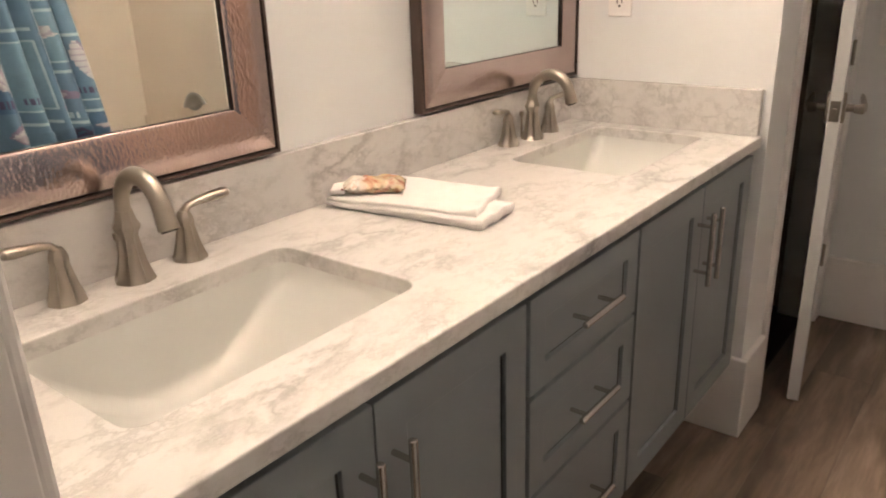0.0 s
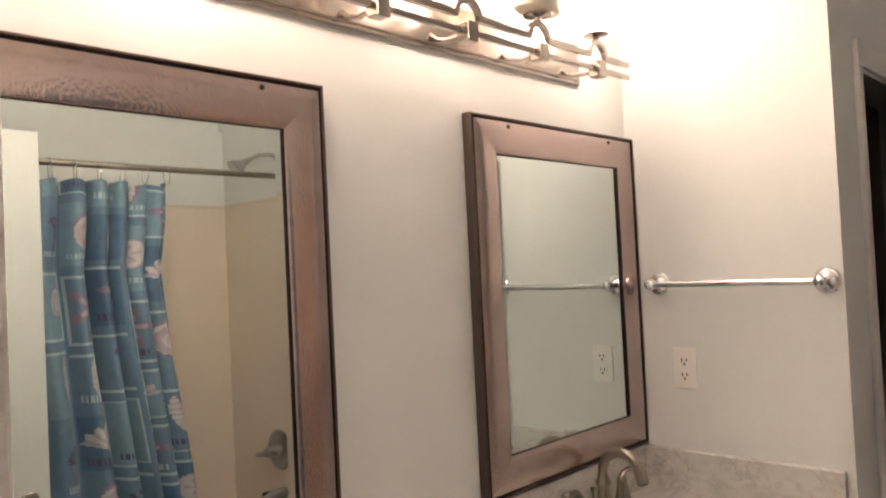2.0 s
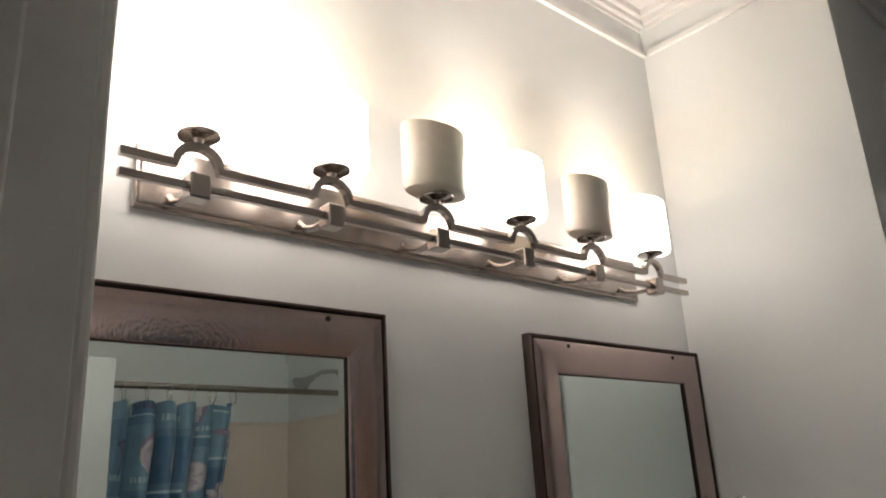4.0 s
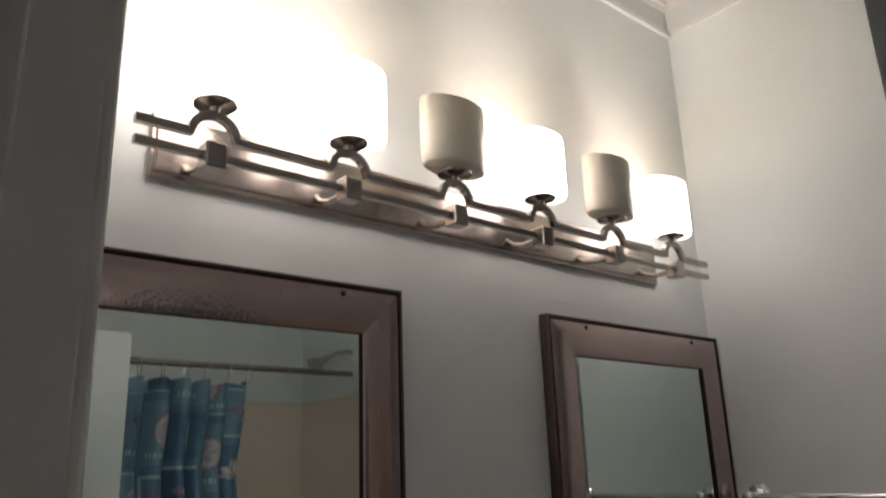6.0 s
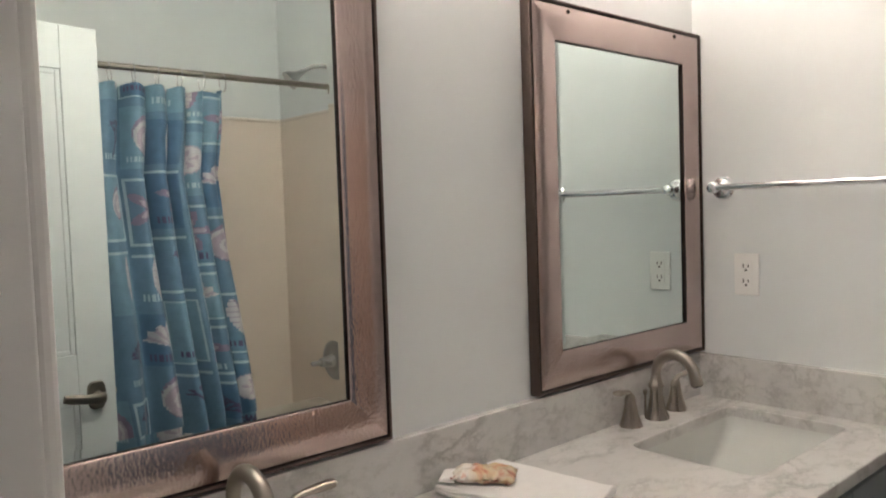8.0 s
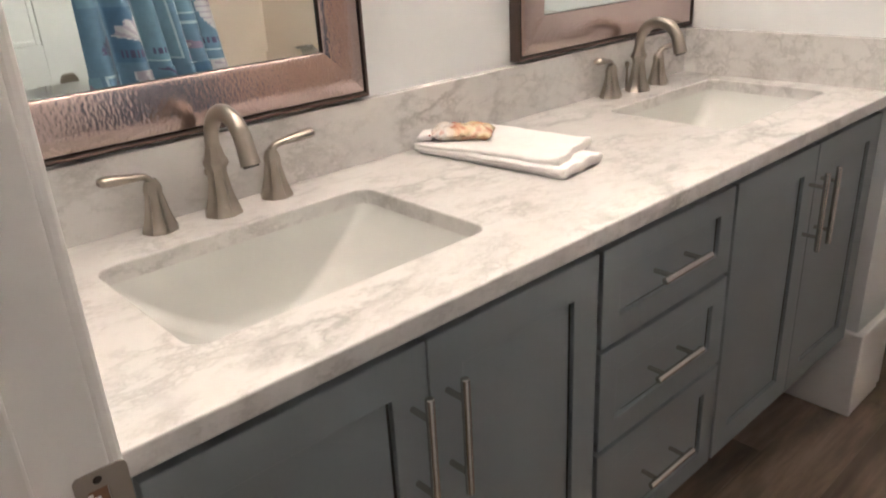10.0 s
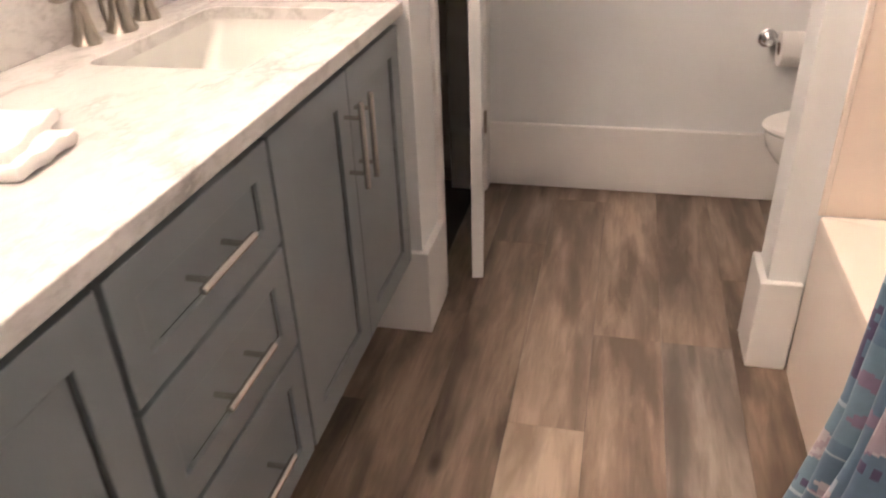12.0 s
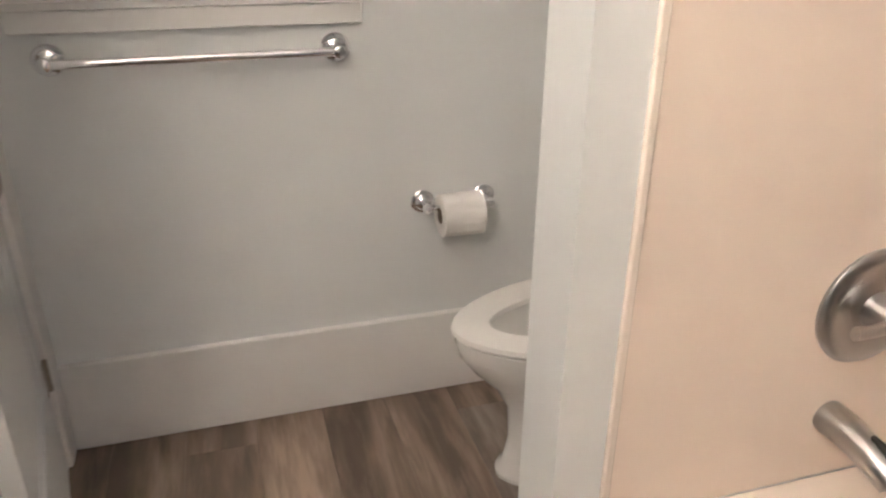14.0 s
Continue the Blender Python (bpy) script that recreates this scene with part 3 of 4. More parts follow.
def basin(s):
    t = thing("sink_basin", 0.290, s, 0.87, "white undermount rectangular porcelain basin", "sink", "vanity sinks")
    bm = bmesh.new()
    loops = []
    for gx, gy, z, r in ((0.02, 0.02, -0.001, 0.045), (0.004, 0.004, -0.001, 0.035), (0.003, 0.002, -0.010, 0.035), (0.0, -0.022, -0.036, 0.035), (-0.003, -0.066, -0.078, 0.04), (-0.008, -0.108, -0.108, 0.045), (-0.018, -0.145, -0.127, 0.045), (-0.045, -0.175, -0.138, 0.035), (-0.09, -0.193, -0.143, 0.02), (-0.126, -0.205, -0.145, 0.012)):
        loops.append([(x, y, z) for x, y in rounded(-0.152 - gx, -0.234 - gy, 0.152 + gx, 0.232 + gy, r)])
    loft(bm, loops, cap_last=True)
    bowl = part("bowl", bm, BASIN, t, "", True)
    sol = bowl.modifiers.new("thickness", "SOLIDIFY")
    sol.thickness, sol.offset = 0.006, -1
    part("drain", lathe(bmesh.new(), [(0.0, 0.002), (0.012, 0.002), (0.014, 0.0005), (0.019, 0.002), (0.022, 0.001), (0.022, -0.003)], pose(0, 0, -0.143), 24), NICKEL, t, "nickel drain", True)
    return t


for s in SINKS:
    basin(s)


# ---- faucets ----
def fluted(bm, profile, m=Matrix(), flutes=8, n=64):
    """Rows of (radius, height, depth of the flutes), turned round the z axis."""
    loops = []
    for r, z, d in profile:
        loops.append([m @ Vector((r * (1 - 2.3 * d * abs(math.sin(flutes * math.pi * k / n)) ** 0.7) * math.cos(2 * math.pi * k / n), r * (1 - 2.3 * d * abs(math.sin(flutes * math.pi * k / n)) ** 0.7) * math.sin(2 * math.pi * k / n), z)) for k in range(n)])
    return loft(bm, loops, True, True)


def faucet(s):
    t = thing("faucet", 0.062, s, 0.90, "brushed nickel widespread faucet with arched spout", "faucet", "vanity faucets")
    bm = fluted(bmesh.new(), [(0.0315, 0.0, 0.02), (0.0318, 0.003, 0.04), (0.0285, 0.010, 0.10), (0.0225, 0.028, 0.12), (0.0185, 0.050, 0.10), (0.0155, 0.070, 0.07), (0.0165, 0.077, 0.05), (0.0210, 0.084, 0.03), (0.0212, 0.089, 0.03), (0.0170, 0.096, 0.04), (0.0145, 0.106, 0.04), (0.0130, 0.112, 0.0)])
    part("base", bm, NICKEL, t, "", True)
    path = [(0, 0, 0.104), (0.0, 0, 0.116)] + [(x, 0, z) for x, z in arc(0.055, 0.116, 0.055, 180, 14, 18)]
    path += [(path[-1][0] + 0.004, 0, path[-1][2] - 0.014), (path[-1][0] + 0.008, 0, path[-1][2] - 0.028)]
    radii = [0.0132, 0.0126] + [0.0124 + 0.0028 * k / 18 for k in range(19)] + [0.0158, 0.0168]
    part("spout", tube(bmesh.new(), path, radii, 24, (1.0, 0.9), up=(0, 1, 0)), NICKEL, t, "", True)
    tip = path[-1]
    part("aerator", tube(bmesh.new(), [(tip[0], 0, tip[2]), (tip[0] + 0.001, 0, tip[2] - 0.003)], 0.012, 16, up=(0, 1, 0)), SLOT, t)
    part("lift_knob", lathe(bmesh.new(), [(0.003, 0.0), (0.003, 0.055), (0.006, 0.06), (0.006, 0.068), (0.0, 0.07)], pose(-0.034, 0, 0.0), 12), NICKEL, t, "", True)
    for k, dy in ((-1, -0.104), (1, 0.104)):
        h = part("handle", fluted(bmesh.new(), [(0.0285, 0.0, 0.02), (0.0288, 0.003, 0.04), (0.0262, 0.009, 0.11), (0.0205, 0.027, 0.13), (0.0165, 0.046, 0.11), (0.0142, 0.058, 0.08), (0.0150, 0.064, 0.04), (0.0150, 0.068, 0.03), (0.0120, 0.076, 0.02), (0.0080, 0.082, 0.0)], pose(-0.008, dy, 0)), NICKEL, t, "", True)
        # a neck that curls out of the cap into a long spoon-shaped blade
        pts = [(-0.008, dy - k * 0.002, 0.070), (-0.008, dy + k * 0.001, 0.080), (-0.007, dy + k * 0.009, 0.0875), (-0.005, dy + k * 0.020, 0.0905), (-0.002, dy + k * 0.034, 0.0925), (0.001, dy + k * 0.050, 0.0945), (0.004, dy + k * 0.066, 0.0965), (0.006, dy + k * 0.076, 0.0972), (0.0068, dy + k * 0.080, 0.0972)]
        part("lever", tube(bmesh.new(), pts, [0.0095, 0.0092, 0.0088, 0.0090, 0.0104, 0.0122, 0.0132, 0.0112, 0.0055], 18, (1.0, 0.66)), NICKEL, h, "", True)
    return t


for s in (0.640, 1.808):
    faucet(s)


# ---- mirrors ----
def wall_mirror(y0, y1, z0, z1):
    t = thing("wall_mirror", 0.0, (y0 + y1) / 2, z0, "rectangular wall mirror in a hammered copper-pewter frame", "mirror", "vanity mirrors")
    w, h, f = (y1 - y0) / 2, z1 - z0, 0.092
    # four mitred rails: outer lip, broad face sloping to the glass
    prof = [(0.002, 0.0), (0.0255, 0.0), (0.028, 0.0015), (0.0285, 0.004), (0.027, 0.0065), (0.0235, 0.0075), (0.023, 0.0105), (0.0262, 0.0118), (0.0278, 0.019), (0.0290, 0.027), (0.0296, 0.034), (0.0297, 0.041), (0.0294, 0.050), (0.0285, 0.064), (0.0272, 0.079), (0.0262, f - 0.004), (0.0245, f - 0.0012), (0.0215, f), (0.004, f)]
    corners = [(-w, 0.0, 1, 1), (w, 0.0, -1, 1), (w, h, -1, -1), (-w, h, 1, -1)]
    for i in range(4):
        a, b = corners[i], corners[(i + 1) % 4]
        bm = bmesh.new()
        fine = []
        for x, d in prof:
            p = Vector((x, a[0] + a[2] * d, a[1] + a[3] * d))
            q = Vector((x, b[0] + b[2] * d, b[1] + b[3] * d))
            fine.append([bm.verts.new(p.lerp(q, k / 20)) for k in range(21)])
        for m_, n_ in zip(fine, fine[1:]):
            for k in range(20):
                bm.faces.new((m_[k], m_[k + 1], n_[k + 1], n_[k]))
        ob = part("frame_rail", bm, [HAMMERED, DARKEDGE, BRONZE], t, "", True)
        for p_ in ob.data.polygons:
            c = p_.center
            d = min(c.y + w, w - c.y, c.z, h - c.z)
            p_.material_index = 1 if 0.0068 < d < 0.0112 or d > f - 0.0008 else 2 if d < 0.0068 else 0
    gw, g0, g1, bv = w - f + 0.006, f - 0.006, h - f + 0.006, 0.022
    rect = lambda x, k: [(x, -gw + k, g0 + k), (x, gw - k, g0 + k), (x, gw - k, g1 - k), (x, -gw + k, g1 - k)]
    bm = bmesh.new()
    loft(bm, [rect(0.004, 0.0), rect(0.0180, 0.0), rect(0.0186, bv)], cap_first=True, cap_last=True)
    part("glass", bm, MIRROR, t, "clear silvered mirror glass")
    for by in (-w + 0.135, w - 0.135):
        part("rivet", lathe(bmesh.new(), [(0.0055, 0.0), (0.005, 0.004), (0.0, 0.006)], pose(0.0262, by, h - 0.022, 0, 90, 0), 10), DARKEDGE, t)
    return t


wall_mirror(0.274, 0.980, 1.027, 1.921)
wall_mirror(1.394, 2.114, 1.027, 1.921)

# ---- vanity light ----
LAMPS = [0.545 + 0.2485 * k for k in range(6)]
ON = (1, 1, 0, 1, 0, 1)
light = thing("vanity_light", 0.0, 1.182, 2.04, "six-lamp brushed nickel vanity light with alabaster shades", "wall lamp")
bm = bmesh.new()
box(bm, 0.001, -0.696, 0.012, 0.012, 0.696, 0.125, 0.004)
box(bm, 0.011, -0.687, 0.021, 0.017, 0.687, 0.116, 0.003)
part("backplate", bm, FIXTURE, light)
XL = 0.125
bm = bmesh.new()
box(bm, XL - 0.0065, -0.757, 0.011, XL + 0.0065, 0.757, 0.024, 0.0015)
part("lower_bar", bm, FIXTURE, light)
pts = [(-0.757, 0.051)]
for y in LAMPS:
    c = y - 1.182
    pts += [(c - 0.048, 0.051)] + [(c - 0.037 * math.cos(radians(a)), 0.0505 + 0.036 * math.sin(radians(a))) for a in range(0, 181, 15)] + [(c + 0.048, 0.051)]
pts.append((0.757, 0.051))
bm = bmesh.new()
rings = []
for i, (y, z) in enumerate(pts):
    t = Vector((0, pts[min(i + 1, len(pts) - 1)][0] - pts[max(i - 1, 0)][0], pts[min(i + 1, len(pts) - 1)][1] - pts[max(i - 1, 0)][1])).normalized()
    nrm = Vector((0, -t.z, t.y))
    c = Vector((XL, y, z))
    rings.append([bm.verts.new(c + Vector((sx * 0.0065, 0, 0)) + nrm * (sz * 0.0065)) for sx, sz in ((-1, -1), (1, -1), (1, 1), (-1, 1))])
for a, b in zip(rings, rings[1:]):
    for k in range(4):
        bm.faces.new((a[k], a[(k + 1) % 4], b[(k + 1) % 4], b[k]))
bm.faces.new(rings[0]), bm.faces.new(rings[-1])
part("upper_bar", bm, FIXTURE, light)
for y, on in zip(LAMPS, ON):
    c = y - 1.182
    part("block", box(bmesh.new(), XL - 0.017, c - 0.017, -0.004, XL + 0.017, c + 0.017, 0.038, 0.003), FIXTURE, light)
    pa = [(0.012, c, 0.040), (0.035, c, 0.022), (0.065, c, 0.014), (0.11, c, 0.016)]
    part("arm", tube(bmesh.new(), pa, 0.0065, 12, up=(0, 1, 0)), FIXTURE, light, "", True)
    bm = bmesh.new()
    lathe(bm, [(0.0, 0.088), (0.006, 0.088), (0.007, 0.096), (0.009, 0.1), (0.034, 0.104), (0.035, 0.107), (0.032, 0.109), (0.0, 0.109)], pose(XL, c, 0), 28)
    part("cup", bm, FIXTURE, light, "", True)
    bm = bmesh.new()
    A, B = 0.078, 0.042

    def oval(k, z):
        return [(XL + B * k * math.cos(2 * math.pi * j / 32), c + A * k * math.sin(2 * math.pi * j / 32), z) for j in range(32)]

    loft(bm, [oval(0.3, 0.110), oval(0.78, 0.110), oval(0.93, 0.115), oval(0.99, 0.124), oval(1.0, 0.14), oval(1.0, 0.247), oval(0.985, 0.255), oval(0.955, 0.255), oval(0.94, 0.247), oval(0.93, 0.14), oval(0.85, 0.122), oval(0.3, 0.1205)], cap_first=True, cap_last=True)
    if on:
        lamp = new("bulb", bpy.data.lights.new("bulb", "POINT"))
        lamp.data.energy, lamp.data.color, lamp.data.shadow_soft_size = BULB, GLOW_COLOUR, 0.02
        lamp.location = (XL, c, 0.138)
        lamp.parent = light
    part("shade", bm, GLOWING if on else ALABASTER, light, "glowing white alabaster shade" if on else "unlit cream alabaster shade", True)


# ---- towel bars ----
def towel_bar(name, length, label):
    """Along its own y, fixed to a wall at x = 0."""
    t = thing(name, 0, 0, 0, label, "towel bar")
    for s in (-1, 1):
        y = s * length / 2
        part("post", lathe(bmesh.new(), [(0.0, 0.0), (0.033, 0.0), (0.034, 0.004), (0.030, 0.009), (0.024, 0.010), (0.022, 0.014), (0.0125, 0.018), (0.0105, 0.034), (0.012, 0.043), (0.0155, 0.05), (0.0165, 0.058), (0.0135, 0.068), (0.005, 0.072), (0.0, 0.072)], pose(0, y, 0, 0, 90, 0), 32), CHROME, t, "", True)
    part("rail", tube(bmesh.new(), [(0.058, -length / 2, 0), (0.058, length / 2, 0)], 0.0098, 18), CHROME, t, "", True)
    return t


tb = towel_bar("towel_bar", 0.455, "short chrome towel bar beside the mirror")
tb.matrix_basis = pose(0.315, YR, 1.49, 0, 0, -90)
tb = towel_bar("towel_bar", 0.60, "long chrome towel bar below the window")
tb.matrix_basis = pose(1.017, YB, 0.986, 0, 0, -90)

# ---- outlet ----
ot = thing("wall_outlet", 0.153, YR, 1.25, "white double wall outlet above the side splash", "outlet")
part("cover_plate", box(bmesh.new(), -0.035, -0.006, -0.0575, 0.035, 0, 0.0575, 0.003), PLASTIC, ot)
for z in (-0.0205, 0.0205):
    bm = bmesh.new()
    loft(bm, [[(x, -0.0085 if k else -0.005, y + z) for x, y in rounded(-0.0165, -0.0165, 0.0165, 0.0165, 0.006, 4)] for k in (0, 1)], cap_last=True)
    so = part("socket", bm, PLASTIC, ot)
    bm = bmesh.new()
    box(bm, -0.0085, -0.0089, z - 0.002, -0.0055, -0.0084, z + 0.009)
    box(bm, 0.0055, -0.0089, z - 0.001, 0.0083, -0.0084, z + 0.008)
    lathe(bm, [(0.0034, 0.0), (0.0034, 0.0005)], pose(0, -0.0084, z - 0.008, 90, 0, 0), 10)
    part("slot", bm, SLOT, so)
part("screw", lathe(bmesh.new(), [(0.0035, 0.0), (0.003, 0.0012), (0.0, 0.0014)], pose(0, -0.006, 0, 90, 0, 0), 10), PLASTIC, ot)

# ---- bathtub with its surround ----
tub = thing("bathtub", (XT + XR) / 2, 1.35, 0, "cream acrylic alcove bathtub with a broad rim", "bathtub")
TX0, TX1, TY0, TY1 = XT - (XT + XR) / 2, XR - 0.008 - (XT + XR) / 2, 0.59 - 1.35, 2.112 - 1.35
bm = bmesh.new()
L = lambda g, z, r: [(x, y, z) for x, y in rounded(1.668 - (XT + XR) / 2 + g, TY0 + 0.10 + g, TX1 - 0.075 - g, TY1 - 0.077 - g, r, 8)]
O = lambda g, z, r: [(x, y, z) for x, y in rounded(TX0 + g, TY0 + g * 0.1, TX1, TY1 - g * 0.1, r, 8)]
loft(bm, [O(0.003, 0.0, 0.003), O(0.002, 0.37, 0.003), O(0.0, 0.41, 0.004), O(0.0, 0.431, 0.005), O(0.0015, 0.4345, 0.006), O(0.005, 0.436, 0.008), L(-0.02, 0.436, 0.12), L(-0.006, 0.433, 0.11), L(0.004, 0.420, 0.10), L(0.02, 0.30, 0.10), L(0.045, 0.14, 0.12), L(0.09, 0.085, 0.10), L(0.16, 0.07, 0.06)], cap_last=True)
part("shell", bm, TUBMAT, tub, "", True)
part("overflow_plate", lathe(bmesh.new(), [(0.0, 0.010), (0.02, 0.010), (0.034, 0.006), (0.036, 0.0)], pose(-0.045, TY1 - 0.0965, 0.305, 90 + 7, 0, 0), 28), SATIN, tub, "satin nickel overflow plate", True)

for span in ((XT + 0.006, YR - 0.006, 0.437, XR - 0.006, YR, 1.93), (XR - 0.006, 0.585, 0.437, XR, YR, 1.93), (XT + 0.006, 0.585, 0.437, XR - 0.006, 0.591, 1.93)):
    piece("tub_surround", boxes(span), SURROUND, "smooth peach-cream acrylic tub surround panel")
bm = bmesh.new()
box(bm, XT - 0.004, YR - 0.010, 0.437, XT + 0.010, YR, 1.935, 0.003)
box(bm, XT + 0.010, YR - 0.009, 1.93, XR - 0.006, YR, 1.945, 0.003)
box(bm, XR - 0.009, 0.6, 1.93, XR, YR - 0.009, 1.945, 0.003)
piece("surround_trim", bm, TUBMAT, "glossy white edge strip of the surround")

VX = 1.935
val = thing("shower_valve", VX, YR - 0.006, 0.755, "satin nickel round shower valve with lever", "shower valve")
part("escutcheon", lathe(bmesh.new(), [(0.0, 0.0), (0.094, 0.0), (0.095, 0.005), (0.090, 0.011), (0.078, 0.014), (0.068, 0.013), (0.052, 0.009), (0.036, 0.010), (0.03, 0.014), (0.0, 0.014)], pose(0, 0, 0, 90, 0, 0), 48), SATIN, val, "", True)
hub = part("hub", lathe(bmesh.new(), [(0.03, 0.010), (0.029, 0.03), (0.025, 0.045), (0.024, 0.072), (0.020, 0.082), (0.0125, 0.086), (0.0115, 0.128), (0.009, 0.132), (0.0, 0.132)], pose(0, 0, 0, 90, 0, 0), 28), SATIN, val, "", True)
part("lever", tube(bmesh.new(), [(0.0, -0.055, 0.0), (-0.03, -0.062, 0.002), (-0.07, -0.07, 0.006), (-0.095, -0.072, 0.009)], [0.011, 0.010, 0.009, 0.010], 14, (0.8, 1.1)), SATIN, hub, "", True)
spt = thing("tub_spout", 1.912, YR - 0.006, 0.56, "satin nickel tub spout with diverter slot", "tub spout")
part("body", tube(bmesh.new(), [(0, 0, 0), (0, -0.012, 0), (0, -0.05, 0.0), (0, -0.09, -0.006), (0, -0.125, -0.017), (0, -0.14, -0.028)], [0.027, 0.0285, 0.027, 0.0255, 0.0245, 0.02], 22, up=(1, 0, 0)), SATIN, spt, "", True)
part("diverter", box(bmesh.new(), -0.004, -0.122, 0.0, 0.004, -0.085, 0.026, 0.002), SLOT, spt, "dark diverter slot")

sh = thing("overhead_shower", 1.87, YR, 2.13, "chrome shower arm with a small round head", "shower head")
part("flange", lathe(bmesh.new(), [(0.03, 0.0), (0.026, 0.008), (0.012, 0.012), (0.0, 0.012)], pose(0, 0, 0, 90, 0, 0), 20), CHROME, sh, "", True)
part("arm", tube(bmesh.new(), [(0, 0, 0), (0, -0.05, 0.006), (0.01, -0.10, 0.0), (0.025, -0.15, -0.03)], 0.0105, 12), SATIN, sh, "", True)
hd = look((0.025, -0.15, -0.03), (0.05, -0.25, -0.10))
part("head", lathe(bmesh.new(), [(0.0, 0.01), (0.015, 0.01), (0.017, -0.015), (0.026, -0.03), (0.043, -0.055), (0.045, -0.072), (0.0, -0.074)], hd, 24), SATIN, sh, "", True)

# ---- curtain rod, rings and curtain ----
ROD, RODZ = 1.72, 2.012
rod = thing("curtain_rod", ROD, 1.35, RODZ, "straight nickel shower curtain rod across the tub", "curtain rod")
part("pole", tube(bmesh.new(), [(0, 0.586 - 1.35, 0), (0, YR - 0.001 - 1.35, 0)], 0.0125, 18), HARDWARE, rod, "", True)
for y, s in ((0.586, 1), (YR - 0.001, -1)):
    part("flange", lathe(bmesh.new(), [(0.0, 0.0), (0.032, 0.0), (0.032, 0.008), (0.022, 0.02), (0.015, 0.028)], pose(0, y - 1.35, 0, -90 * s, 0, 0), 24), HARDWARE, rod, "", True)


def print_ink(name, colour):
    m, nt, p = shader(name, colour, 0.6)
    v = where(nt)
    nt.links.new(mix(nt, noise_of(nt, v, 26, 5, 0.6), tuple(c * 0.72 for c in colour), tuple(min(0.9, c * 1.22) for c in colour)), p.inputs["Base Color"])
    bump(nt, p, noise_of(nt, v, 900, 2), 0.15, 0.0005)
    p.inputs["Sheen Weight"].default_value = 0.12
    return m


INKS = [print_ink("curtain_" + n, c) for n, c in (("blue", (0.12, 0.215, 0.315)), ("teal", (0.17, 0.29, 0.385)), ("navy", (0.075, 0.155, 0.265)), ("white", (0.42, 0.53, 0.61)), ("pink", (0.43, 0.36, 0.42)), ("cream", (0.56, 0.52, 0.55)), ("plum", (0.085, 0.068, 0.145)), ("mauve", (0.25, 0.19, 0.28)))]
BLUE, TEAL, NAVY, WHITE, PINK, CREAM, PLUM, MAUVE = range(8)
NU, NV, CW, ZLOW, ZHIGH = 340, 390, 1.66, 0.045, 1.955
uu, vv = np.meshgrid((np.arange(NU) + 0.5) / NU * CW, ZLOW + (np.arange(NV) + 0.5) / NV * (ZHIGH - ZLOW))
ink = np.full(uu.shape, BLUE)
rs = random.Random(23)


def scallop(a, b, k):
    th, rr = np.arctan2(a, b + 0.045 * k), np.hypot(a, b + 0.045 * k)
    body = (np.abs(th) < 1.15) & (rr < 0.098 * k * (0.9 + 0.06 * np.cos(th * 16))) | (np.hypot(a, b + 0.045 * k) < 0.014 * k)
    return [(body, CREAM), (body & (np.cos(th * 16) < -0.25), PINK), (body & (rr > 0.085 * k) & (np.cos(th * 16) < 0), MAUVE)]


def spindle(a, b, k):
    width = 0.030 * k * np.clip(1 - (b / (0.085 * k)) ** 2, 0, 1) ** 0.8
    body = np.abs(a + 0.01 * b) < width
    return [(body, CREAM), (body & (np.abs(np.sin(b * 130 / k + a * 40)) < 0.3), PINK), (body & (a > width * 0.45), MAUVE)]


def sand_dollar(a, b, k):
    rr, th = np.hypot(a, b), np.arctan2(a, b)
    body = rr < 0.06 * k
    return [(body, CREAM), (body & (rr < 0.036 * k) & (np.cos(5 * th) > 0.35), PINK), (body & (rr > 0.054 * k), PINK)]


def starfish(a, b, k):
    rr, th = np.hypot(a, b), np.arctan2(a, b)
    edge = 0.085 * k * (0.28 + 0.72 * np.abs(np.cos(2.5 * th)) ** 2.4)
    return [(rr < edge, MAUVE), (rr < edge * 0.6, PINK)]


def coral(a, b, k):
    m = np.zeros(a.shape, bool)

    def grow(x, y, ang, ln, wd, n):
        nonlocal m
        x2, y2 = x + ln * math.sin(ang), y + ln * math.cos(ang)
        t = np.clip(((a - x) * (x2 - x) + (b - y) * (y2 - y)) / ln ** 2, 0, 1)
        m = m | (np.hypot(a - x - t * (x2 - x), b - y - t * (y2 - y)) < wd)
        if n:
            for d in (-0.5, 0.05, 0.52):
                grow(x2, y2, ang + d + rs.uniform(-0.1, 0.1), ln * 0.74, max(0.0026, wd * 0.75), n - 1)

    grow(0.0, -0.085 * k, 0.0, 0.05 * k, 0.006, 3)
    return [(m, PLUM)]


def whelk(a, b, k):
    rr, th = np.hypot(a, b * 0.85), np.arctan2(a, b)
    body = rr < 0.062 * k * (1 + 0.16 * np.sin(th + 0.6))
    swirl = np.sin(rr * 190 / k + th) > 0.45
    return [(body, PINK), (body & swirl, CREAM), (body & (rr > 0.052 * k), MAUVE)]


